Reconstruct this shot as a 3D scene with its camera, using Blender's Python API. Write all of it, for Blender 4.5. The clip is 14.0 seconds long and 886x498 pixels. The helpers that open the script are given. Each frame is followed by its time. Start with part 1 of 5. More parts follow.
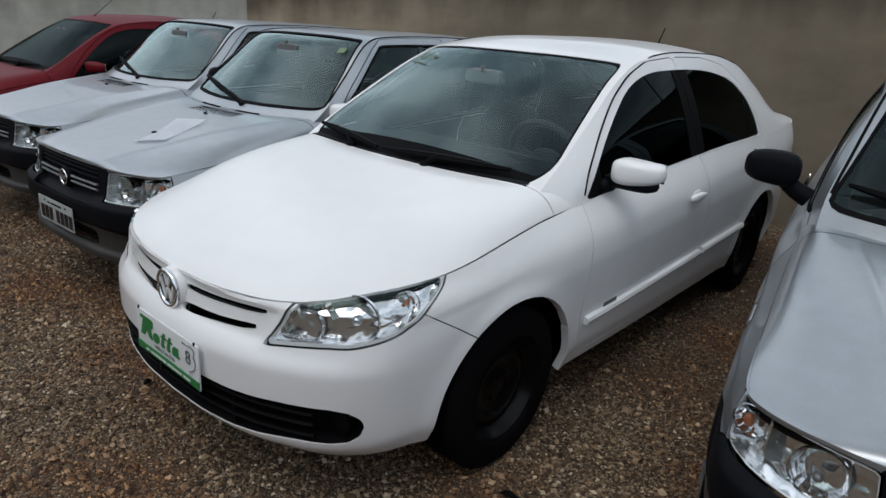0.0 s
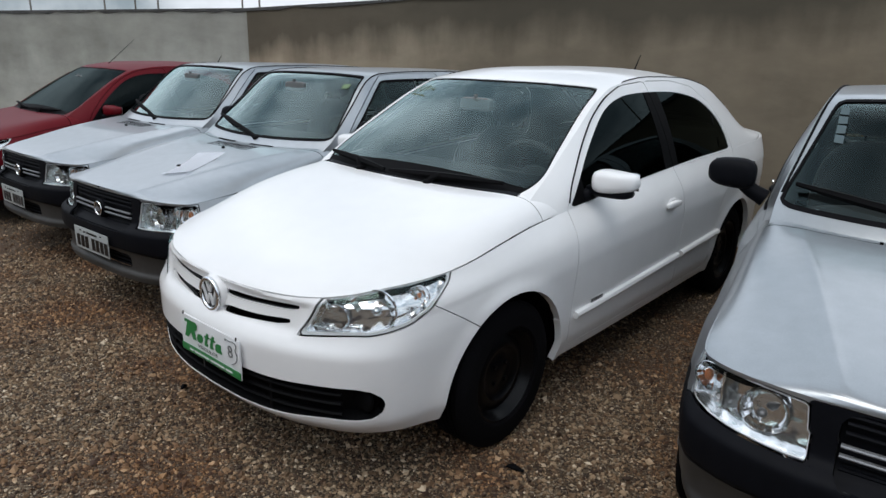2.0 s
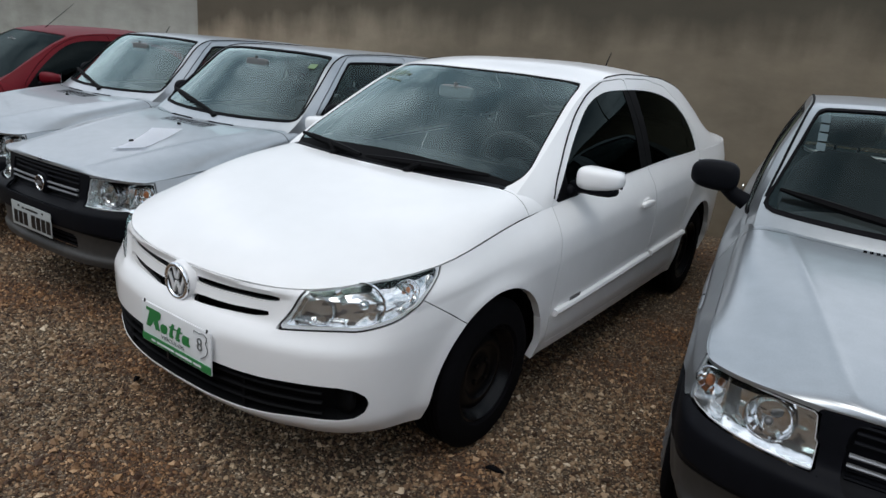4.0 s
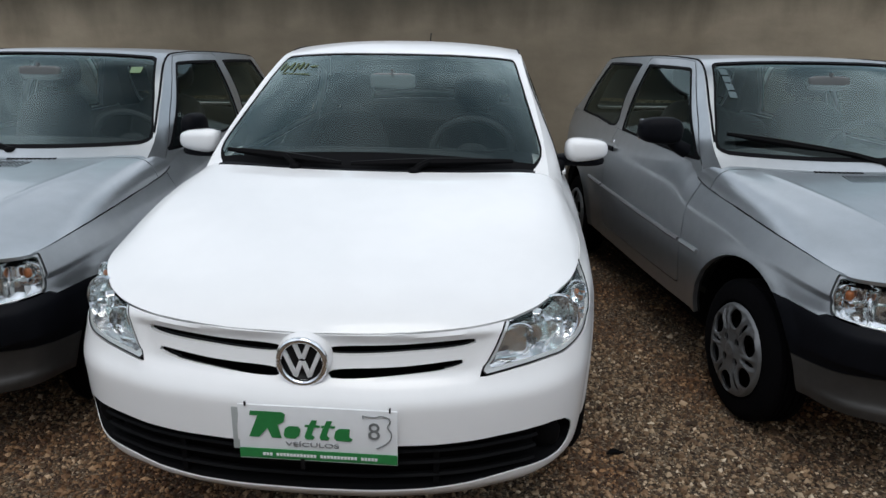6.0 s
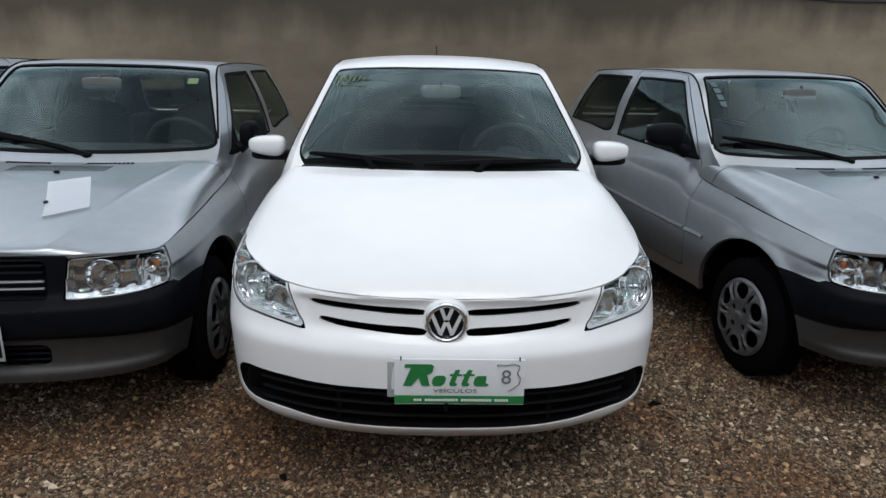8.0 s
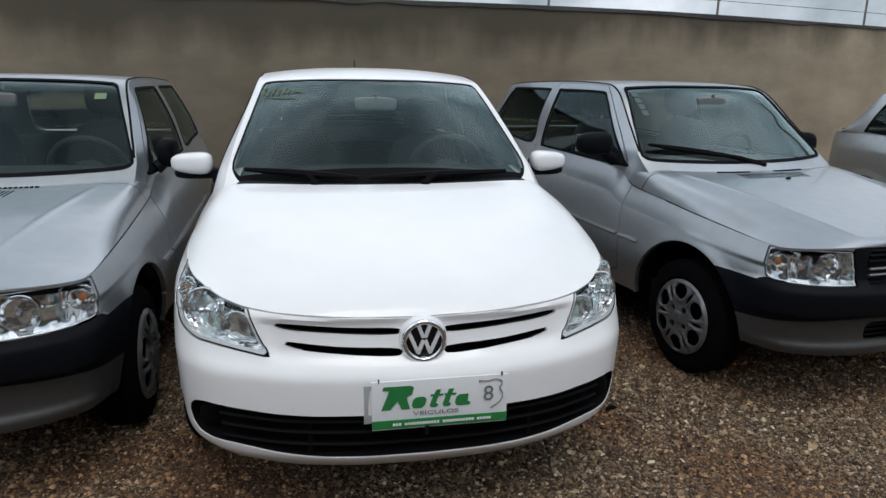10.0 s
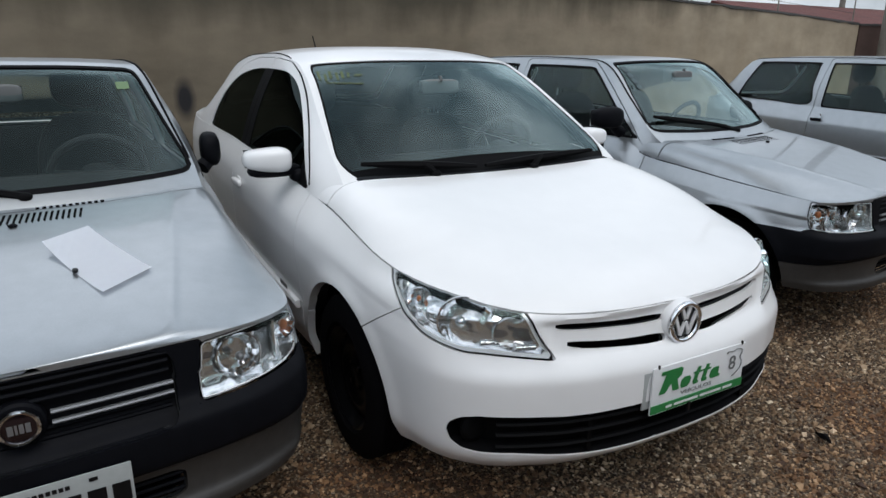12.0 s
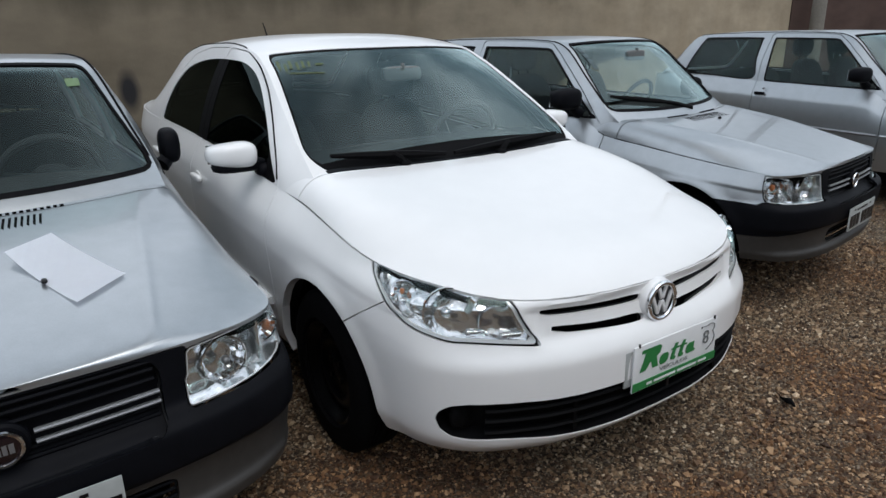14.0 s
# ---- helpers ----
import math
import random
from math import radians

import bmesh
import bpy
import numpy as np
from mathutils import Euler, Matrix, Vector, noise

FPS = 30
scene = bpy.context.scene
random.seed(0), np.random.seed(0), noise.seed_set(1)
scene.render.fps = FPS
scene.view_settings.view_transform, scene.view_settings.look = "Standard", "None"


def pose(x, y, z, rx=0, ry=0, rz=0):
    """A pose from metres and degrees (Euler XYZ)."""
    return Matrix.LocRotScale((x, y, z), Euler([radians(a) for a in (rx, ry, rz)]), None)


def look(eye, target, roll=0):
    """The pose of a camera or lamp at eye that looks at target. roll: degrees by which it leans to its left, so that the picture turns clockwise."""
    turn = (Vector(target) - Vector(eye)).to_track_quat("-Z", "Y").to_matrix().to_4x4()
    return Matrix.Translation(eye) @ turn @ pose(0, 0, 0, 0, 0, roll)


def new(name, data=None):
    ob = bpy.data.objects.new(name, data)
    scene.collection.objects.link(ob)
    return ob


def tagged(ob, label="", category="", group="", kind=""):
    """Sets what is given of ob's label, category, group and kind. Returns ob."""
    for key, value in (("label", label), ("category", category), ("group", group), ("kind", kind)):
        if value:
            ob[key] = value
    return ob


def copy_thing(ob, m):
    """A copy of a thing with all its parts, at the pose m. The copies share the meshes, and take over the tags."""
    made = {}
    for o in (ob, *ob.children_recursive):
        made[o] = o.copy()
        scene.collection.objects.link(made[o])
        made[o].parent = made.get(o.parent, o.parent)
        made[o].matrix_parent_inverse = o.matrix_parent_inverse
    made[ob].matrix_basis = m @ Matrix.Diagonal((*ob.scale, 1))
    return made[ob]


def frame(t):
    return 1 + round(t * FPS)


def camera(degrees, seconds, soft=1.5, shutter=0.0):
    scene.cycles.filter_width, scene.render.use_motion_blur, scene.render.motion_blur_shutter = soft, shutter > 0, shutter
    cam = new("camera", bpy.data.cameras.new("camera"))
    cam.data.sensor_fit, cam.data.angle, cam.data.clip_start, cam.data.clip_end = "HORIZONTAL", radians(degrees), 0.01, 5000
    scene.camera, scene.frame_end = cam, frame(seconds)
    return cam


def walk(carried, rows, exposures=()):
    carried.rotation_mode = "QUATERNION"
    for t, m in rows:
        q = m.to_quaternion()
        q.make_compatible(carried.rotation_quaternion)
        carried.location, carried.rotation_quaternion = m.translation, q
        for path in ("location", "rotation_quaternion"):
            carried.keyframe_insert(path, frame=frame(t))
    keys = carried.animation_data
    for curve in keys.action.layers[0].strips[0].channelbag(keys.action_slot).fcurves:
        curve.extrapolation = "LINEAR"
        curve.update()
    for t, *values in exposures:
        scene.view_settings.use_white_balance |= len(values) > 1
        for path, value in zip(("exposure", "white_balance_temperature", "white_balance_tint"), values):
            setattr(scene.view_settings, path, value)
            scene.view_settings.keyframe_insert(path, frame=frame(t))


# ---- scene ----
cam = camera(68.2, 14.0, soft=1.5)
PATH = [
    (0, (1.893, -0.887, 1.506), (0.661, 0.541, 0.843), 3.4),
    (0.5, (2.028, -1.085, 1.508), (0.797, 0.369, 0.897), 2.5),
    (1, (2.084, -1.154, 1.505), (0.84, 0.296, 0.913), 1.5),
    (1.5, (2.092, -1.151, 1.51), (0.855, 0.311, 0.934), 1.3),
    (2, (2.101, -1.155, 1.511), (0.85, 0.297, 0.939), 1.3),
    (2.5, (2.109, -1.157, 1.508), (0.856, 0.293, 0.933), 1.2),
    (2.7, (2.109, -1.155, 1.507), (0.86, 0.295, 0.927), 1.4),
    (4.8, (1.428, -1.273, 1.404), (0.519, 0.402, 0.797), 5.1),
    (5, (1.254, -1.329, 1.372), (0.458, 0.399, 0.754), 3.2),
    (5.5, (0.827, -1.426, 1.382), (0.441, 0.459, 0.837), 1.8),
    (6, (0.443, -1.447, 1.379), (0.309, 0.466, 0.813), 0.9),
    (6.5, (0.154, -1.706, 1.354), (0.232, 0.195, 0.736), 1.3),
    (7, (-0.002, -1.807, 1.396), (0.036, 0.106, 0.816), 0.0),
    (7.2, (-0.037, -1.821, 1.409), (0.005, 0.099, 0.849), 0.9),
    (9.5, (-0.101, -1.869, 1.407), (-0.01, 0.057, 0.875), 0.9),
    (10, (-0.28, -1.75, 1.369), (0.083, 0.155, 0.88), 0.8),
    (10.5, (-0.648, -1.546, 1.379), (-0.1, 0.279, 0.771), -0.6),
    (11, (-1.066, -1.353, 1.374), (-0.217, 0.337, 0.723), 1.1),
    (11.5, (-1.332, -1.191, 1.387), (-0.398, 0.479, 0.807), -0.5),
    (12, (-1.506, -1.245, 1.417), (-0.579, 0.432, 0.845), 0.2),
    (12.5, (-1.592, -1.322, 1.431), (-0.626, 0.348, 0.902), 0.3),
    (13, (-1.615, -1.332, 1.435), (-0.6, 0.31, 0.913), -0.2),
    (13.5, (-1.612, -1.279, 1.437), (-0.577, 0.337, 0.872), -0.7),
    (14, (-1.573, -1.194, 1.443), (-0.53, 0.394, 0.817), -1.1),
]
walk(cam, [(t, look(eye, target, roll)) for t, eye, target, roll in PATH], [(0, 0.05), (0.5, 0.19), (1.0, 0.34), (2.7, 0.36), (4.8, 0.27), (14, 0.31)])

# ---- world, sun, exposure ----
world = bpy.data.worlds.new("overcast_sky")
scene.world = world
world.use_nodes = True
wn, wl = world.node_tree.nodes, world.node_tree.links
wn.clear()
sky = wn.new("ShaderNodeTexSky")
sky.sky_type, sky.sun_disc, sky.sun_elevation, sky.sun_rotation = "NISHITA", False, radians(58), radians(200)
coord = wn.new("ShaderNodeTexCoord")
clouds = wn.new("ShaderNodeTexNoise")
clouds.inputs["Scale"].default_value, clouds.inputs["Detail"].default_value, clouds.inputs["Roughness"].default_value = 2.9, 7, 0.58
ramp = wn.new("ShaderNodeValToRGB")
ramp.color_ramp.elements[0].position, ramp.color_ramp.elements[0].color = 0.36, (3.4, 4.2, 4.9, 1)
ramp.color_ramp.elements[1].position, ramp.color_ramp.elements[1].color = 0.62, (11.3, 12.0, 13.1, 1)
blend = wn.new("ShaderNodeMixRGB")
blend.inputs["Fac"].default_value = 0.86
back = wn.new("ShaderNodeBackground")
back.inputs["Strength"].default_value = 0.065
wout = wn.new("ShaderNodeOutputWorld")
wl.new(coord.outputs["Generated"], clouds.inputs["Vector"])
wl.new(clouds.outputs["Fac"], ramp.inputs["Fac"])
wl.new(sky.outputs["Color"], blend.inputs["Color1"])
wl.new(ramp.outputs["Color"], blend.inputs["Color2"])
# the cloud is thickest overhead and thinner, so brighter, half-way down
apart = wn.new("ShaderNodeSeparateXYZ")
wl.new(coord.outputs["Generated"], apart.inputs["Vector"])
rise = wn.new("ShaderNodeValToRGB")
for k, (place, bright) in enumerate(((0.0, 0.95), (0.25, 1.2), (0.5, 1.62), (0.84, 1.62), (0.94, 0.85), (1.0, 0.42))):
    stop = rise.color_ramp.elements[k] if k < 2 else rise.color_ramp.elements.new(place)
    stop.position = place
    stop.color = (bright, bright, bright, 1)
wl.new(apart.outputs["Z"], rise.inputs["Fac"])
dome = wn.new("ShaderNodeVectorMath")
dome.operation = "MULTIPLY"
wl.new(blend.outputs["Color"], dome.inputs[0])
wl.new(rise.outputs["Color"], dome.inputs[1])
wl.new(dome.outputs["Vector"], back.inputs["Color"])
wl.new(back.outputs["Background"], wout.inputs["Surface"])
sun_data = bpy.data.lights.new("sun", "SUN")
sun_data.energy, sun_data.angle, sun_data.color = 1.0, radians(36), (1.0, 0.98, 0.95)
sun = new("sun", sun_data)
sun.matrix_basis = look((0.3, -4, 12), (0, 1, 0))


# ---- materials ----
def material(name, colour=(0.5, 0.5, 0.5), rough=0.5, metal=0.0, coat=0.0, grain=0.0, size=40.0, bump=0.0, spread=0.0, spec=0.5, detail=6):
    """A Principled material. grain: how far a fine noise varies the colour; spread: the same at large scale; bump: relief in metres."""
    m = bpy.data.materials.new(name)
    m.use_nodes = True
    n, l = m.node_tree.nodes, m.node_tree.links
    b = n["Principled BSDF"]
    b.inputs["Base Color"].default_value = (*colour, 1)
    b.inputs["Roughness"].default_value, b.inputs["Metallic"].default_value = rough, metal
    b.inputs["Coat Weight"].default_value, b.inputs["Coat Roughness"].default_value = coat, 0.04
    b.inputs["Specular IOR Level"].default_value = spec
    if grain or spread or bump:
        at = n.new("ShaderNodeTexCoord")
        fine, broad = n.new("ShaderNodeTexNoise"), n.new("ShaderNodeTexNoise")
        fine.inputs["Scale"].default_value, fine.inputs["Detail"].default_value = size, detail
        broad.inputs["Scale"].default_value, broad.inputs["Detail"].default_value = size / 18, 4
        for t in (fine, broad):
            l.new(at.outputs["Object"], t.inputs["Vector"])
        last = None
        for tex, amount in ((fine, grain), (broad, spread)):
            if not amount:
                continue
            fit = n.new("ShaderNodeMapRange")
            fit.inputs["From Min"].default_value, fit.inputs["From Max"].default_value = 0.3, 0.7
            fit.inputs["To Min"].default_value, fit.inputs["To Max"].default_value = 1 - amount, 1 + amount
            l.new(tex.outputs["Fac"], fit.inputs["Value"])
            mul = n.new("ShaderNodeVectorMath")
            mul.operation = "SCALE"
            if last:
                l.new(last, mul.inputs[0])
            else:
                mul.inputs[0].default_value = colour
            l.new(fit.outputs["Result"], mul.inputs["Scale"])
            last = mul.outputs["Vector"]
        if last:
            l.new(last, b.inputs["Base Color"])
        if bump:
            bp = n.new("ShaderNodeBump")
            bp.inputs["Distance"].default_value = bump
            l.new(fine.outputs["Fac"], bp.inputs["Height"])
            l.new(bp.outputs["Normal"], b.inputs["Normal"])
    return m


def pane_material(name, tint, gloss=0.0, power=1.85, extra=0.0):
    """Thin glass: tinted see-through and a mirror whose share follows Fresnel."""
    m = bpy.data.materials.new(name)
    m.use_nodes = True
    n, l = m.node_tree.nodes, m.node_tree.links
    n.remove(n["Principled BSDF"])
    clear, shine, mix, fres = n.new("ShaderNodeBsdfTransparent"), n.new("ShaderNodeBsdfGlossy"), n.new("ShaderNodeMixShader"), n.new("ShaderNodeFresnel")
    clear.inputs["Color"].default_value = (*tint, 1)
    shine.inputs["Color"].default_value = (0.79, 0.99, 0.98, 1)
    shine.inputs["Roughness"].default_value = gloss
    fres.inputs["IOR"].default_value = 1.5
    gain = n.new("ShaderNodeMath")
    gain.operation, gain.use_clamp = "MULTIPLY_ADD", True
    gain.inputs[1].default_value, gain.inputs[2].default_value = power, extra
    l.new(fres.outputs["Fac"], gain.inputs[0])
    l.new(gain.outputs["Value"], mix.inputs["Fac"])
    l.new(clear.outputs["BSDF"], mix.inputs[1])
    l.new(shine.outputs["BSDF"], mix.inputs[2])
    l.new(mix.outputs["Shader"], n["Material Output"].inputs["Surface"])
    return m


WHITE = material("white_car_paint", (0.81, 0.81, 0.81), 0.36, 0, 0.6, 0.015, 9, 0, 0.02)
SILVER = material("silver_metallic_paint", (0.425, 0.45, 0.47), 0.35, 0.87, 0.5, 0.04, 300, 0, 0.04)
# dusty silver; the dark ground it mirrors is also put into the colour
DUSTY_DARKENED = material("dusty_silver_darkened", (0.064, 0.061, 0.058), 0.5, 0.4, 0.0, 0.08, 40, 0, 0.25)
RED = material("red_car_paint", (0.115, 0.002, 0.007), 0.5, 0.0, 0.0, 0.03, 12, 0, 0.04, 0.18)
BLACK_PLASTIC = material("grained_black_plastic", (0.0042, 0.0046, 0.0065), 0.55, 0, 0, 0.12, 400, 0.0004, 0.15, 0.08)
DARK_PLASTIC = material("matt_black_plastic", (0.003, 0.003, 0.0035), 0.7, 0, 0, 0.1, 200, 0, 0.1, 0.08)
MIRROR_BACK = material("pale_grey_mirror_housing", (0.17, 0.18, 0.18), 0.6)
MIRROR_DARK = material("grey_mirror_housing", (0.12, 0.125, 0.125), 0.6)
GLOSS_BLACK = material("gloss_black_trim", (0.006, 0.006, 0.007), 0.3, spec=0.25)
# near-black: darkness inside seams, slots and openings is put into this colour
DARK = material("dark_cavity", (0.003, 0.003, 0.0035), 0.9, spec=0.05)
CABIN = material("dark_grey_cabin_trim", (0.022, 0.024, 0.026), 0.85, 0, 0, 0.1, 60, 0, 0.1)
FABRIC = material("charcoal_seat_fabric", (0.014, 0.014, 0.016), 0.9, 0, 0, 0.2, 220, 0.001, 0.1)
RUBBER = material("black_tyre_rubber", (0.0035, 0.0033, 0.004), 0.9, 0, 0, 0.2, 90, 0.001, 0.25, 0.06)
RUBBER_SEAL = material("black_rubber_seal", (0.005, 0.005, 0.006), 0.7, spec=0.06)
STEEL_BLACK = material("black_painted_steel", (0.002, 0.002, 0.0025), 0.3, 0.0, 0, 0.15, 60, 0, 0.2, 0.16)
HUBCAP = material("silver_painted_hubcap", (0.165, 0.168, 0.172), 0.42, 0.5, 0.1, 0.06, 40, 0, 0.1)
CHROME = material("chrome", (0.82, 0.83, 0.85), 0.08, 1.0)
LAMP_CHROME = material("lamp_reflector_chrome", (0.88, 0.89, 0.90), 0.07, 0.97)
LAMP_SILVER = material("silvered_lamp_bezel", (0.84, 0.85, 0.855), 0.11, 0.93, 0, 0.0, 24, 0.008, 0.0, detail=0.4)
BRIGHT = material("bright_chrome_strip", (0.80, 0.81, 0.82), 0.35, 0.25)
SATIN = material("satin_silver_bar", (0.26, 0.265, 0.275), 0.4, 0.6)
AMBER = material("amber_bulb", (0.42, 0.14, 0.05), 0.3)
SMOKE = material("smoked_grey_plastic", (0.16, 0.165, 0.17), 0.3, 0.3)
MIRROR_GLASS = material("mirror_glass", (0.75, 0.78, 0.8), 0.03, 1.0)
BOARD_WHITE = material("white_printed_board", (0.74, 0.75, 0.76), 0.4, 0, 0.1, 0.02, 30)
GREEN = material("green_print", (0.02, 0.19, 0.05), 0.45, 0, 0, 0.06, 60)
GREY_PRINT = material("grey_print", (0.16, 0.17, 0.17), 0.5)
PAPER = material("white_paper", (0.86, 0.88, 0.92), 0.6, 0, 0, 0.01, 50)
PLATE_GREY = material("grey_number_plate", (0.40, 0.425, 0.42), 0.45, 0.1, 0, 0.04, 60)
DARK_RED = material("dark_red_enamel", (0.014, 0.006, 0.008), 0.25, 0.2, 0.5)
STICKER = material("pale_blue_sticker", (0.06, 0.095, 0.105), 0.6)
GREEN_STICKER = material("pale_green_sticker", (0.14, 0.22, 0.11), 0.6)
MARKER = material("yellow_green_marker", (0.075, 0.11, 0.045), 0.7)
GLASS = pane_material("clear_car_glass", (0.88, 0.98, 0.965), 0.0, 1.75)
SIDE_GLASS = pane_material("clear_side_glass", (0.86, 0.95, 0.93), 0.0, 0.9)
TINT = pane_material("dark_tinted_glass", (0.018, 0.017, 0.018), 0.0, 0.28)
LENS = pane_material("clear_lamp_lens", (0.97, 0.975, 0.98), 0.0, 0.7)


import collections
from mathutils.geometry import tessellate_polygon


# ---- mesh tools ----
class Skin:
    """A sheet of faces with a tag each; every vertex keeps its place on the sheet."""

    def __init__(self, points, place, tag):
        m, n = points.shape[:2]
        self.V, self.Q = points.reshape(-1, 3), place.reshape(-1, 2)
        mid = np.array((0, 0, 0.55))
        a, b, c = points[m // 3, n // 3], points[m // 3 + 1, n // 3], points[m // 3, n // 3 + 1]
        away = (a - mid) * (1, 0.15, 1)
        flip = np.dot(np.cross(b - a, c - a), away) < 0
        self.F, self.T = [], []
        for i in range(m - 1):
            for j in range(n - 1):
                q = [i * n + j, (i + 1) * n + j, (i + 1) * n + j + 1, i * n + j + 1]
                self.F.append(q[::-1] if flip else q)
                self.T.append(tag)

    def cut(self, f, tags, into):
        """Divide the faces of these tags along f = 0; the side where f < 0 becomes into."""
        val = f(self.V, self.Q)
        val = np.where(np.abs(val) < 2e-5, 0, val)
        new_v, new_q, made, F, T = [], [], {}, [], []
        count = len(self.V)
        for face, tag in zip(self.F, self.T):
            if tag not in tags:
                F.append(face), T.append(tag)
                continue
            v = [val[i] for i in face]
            if max(v) <= 0:
                F.append(face), T.append(into)
            elif min(v) >= 0:
                F.append(face), T.append(tag)
            else:
                inner, outer = [], []
                for k, i in enumerate(face):
                    j, a, b = face[(k + 1) % len(face)], v[k], v[(k + 1) % len(face)]
                    if a <= 0:
                        inner.append(i)
                    if a >= 0:
                        outer.append(i)
                    if a * b < 0:
                        key = (min(i, j), max(i, j))
                        if key not in made:
                            s = a / (a - b)
                            made[key] = count + len(new_v)
                            new_v.append(self.V[i] + (self.V[j] - self.V[i]) * s)
                            new_q.append(self.Q[i] + (self.Q[j] - self.Q[i]) * s)
                        inner.append(made[key]), outer.append(made[key])
                for part_face, part_tag in ((inner, into), (outer, tag)):
                    if len(part_face) > 2:
                        F.append(part_face), T.append(part_tag)
        if new_v:
            self.V, self.Q = np.vstack((self.V, new_v)), np.vstack((self.Q, new_q))
        self.F, self.T = F, T

    def seam(self, f, tags, into, gap=0.0022):
        """As cut, with an open joint along the line."""
        self.cut(lambda v, q: f(v, q) - gap, tags, into)
        self.cut(lambda v, q: -f(v, q) - gap, (into,), "gap")


def sdf(points):
    """Signed distance to a closed outline, negative inside."""
    p = np.array(points, float)
    a, b = p, np.roll(p, -1, 0)

    def at(u, v):
        q = np.stack((u, v), -1)[:, None, :]
        ab = (b - a)[None]
        t = np.clip(((q - a) * ab).sum(-1) / (ab * ab).sum(-1), 0, 1)
        d = np.sqrt((((q - a) - ab * t[..., None]) ** 2).sum(-1)).min(1)
        up = ((a[:, 1] > q[..., 1]) != (b[:, 1] > q[..., 1]))
        with np.errstate(divide="ignore", invalid="ignore"):
            x = a[:, 0] + (q[..., 1] - a[:, 1]) / (b[:, 1] - a[:, 1]) * (b[:, 0] - a[:, 0])
        inside = (up & (q[..., 0] < x)).sum(1) % 2 == 1
        return np.where(inside, -d, d)
    return at


def mirrored(points):
    """An outline from its right half."""
    return [*points, *((-x, z) for x, z in reversed(points))]


def rounded(points, n=6):
    """A closed outline through the points, smoothed."""
    p = np.array(points, float)
    out = []
    for i in range(len(p)):
        p0, p1, p2, p3 = p[i - 1], p[i], p[(i + 1) % len(p)], p[(i + 2) % len(p)]
        for k in range(n):
            t = k / n
            out.append(0.5 * (2 * p1 + (p2 - p0) * t + (2 * p0 - 5 * p1 + 4 * p2 - p3) * t * t + (3 * p1 - p0 - 3 * p2 + p3) * t**3))
    return out


def mesh_object(name, verts, faces, mat, parent=None, smooth=True, label="", sharp=None):
    me = bpy.data.meshes.new(name)
    me.from_pydata([tuple(map(float, v)) for v in verts], [], faces)
    me.materials.append(mat)
    me.polygons.foreach_set("use_smooth", [smooth] * len(me.polygons))
    if sharp is not None:
        me.set_sharp_from_angle(angle=radians(sharp))
    me.update()
    ob = new(name, me)
    ob.parent = parent
    if label:
        tagged(ob, label)
    return ob


def part(name, bm, mat, parent, label="", smooth=True, sharp=38):
    """Links a bmesh as one mesh object under a thing or a part."""
    bmesh.ops.recalc_face_normals(bm, faces=bm.faces)
    me = bpy.data.meshes.new(name)
    bm.to_mesh(me)
    bm.free()
    me.materials.append(mat)
    me.polygons.foreach_set("use_smooth", [smooth] * len(me.polygons))
    if smooth:
        me.set_sharp_from_angle(angle=radians(sharp))
    ob = new(name, me)
    ob.parent = parent
    if label:
        tagged(ob, label)
    return ob


def gather(pieces, mirror):
    """Vertices and faces of tagged pieces of sheets. mirror: 0 as they are, 1 mirrored, 2 both sides as one."""
    verts, faces, index = [], [], {}

    def put(p):
        key = (round(p[0], 4), round(p[1], 4), round(p[2], 4))
        if key not in index:
            index[key] = len(verts)
            verts.append(np.array(p, float))
        return index[key]
    for skin, tags in pieces:
        for face, tag in zip(skin.F, skin.T):
            if tag not in tags:
                continue
            for side in ((1,), (-1,), (1, -1))[mirror]:
                ids = [put(skin.V[i] * (side, 1, 1)) for i in face]
                clean = [a for k, a in enumerate(ids) if a != ids[k - 1]]
                if len(clean) > 2:
                    faces.append(clean if side > 0 else clean[::-1])
    return np.array(verts), faces


def normals_of(verts, faces):
    n = np.zeros_like(verts)
    for f in faces:
        p = verts[f]
        c = np.zeros(3)
        for k in range(1, len(f) - 1):
            c += np.cross(p[k] - p[0], p[k + 1] - p[0])
        n[f] += c
    return n / np.maximum(np.linalg.norm(n, axis=1, keepdims=True), 1e-12)


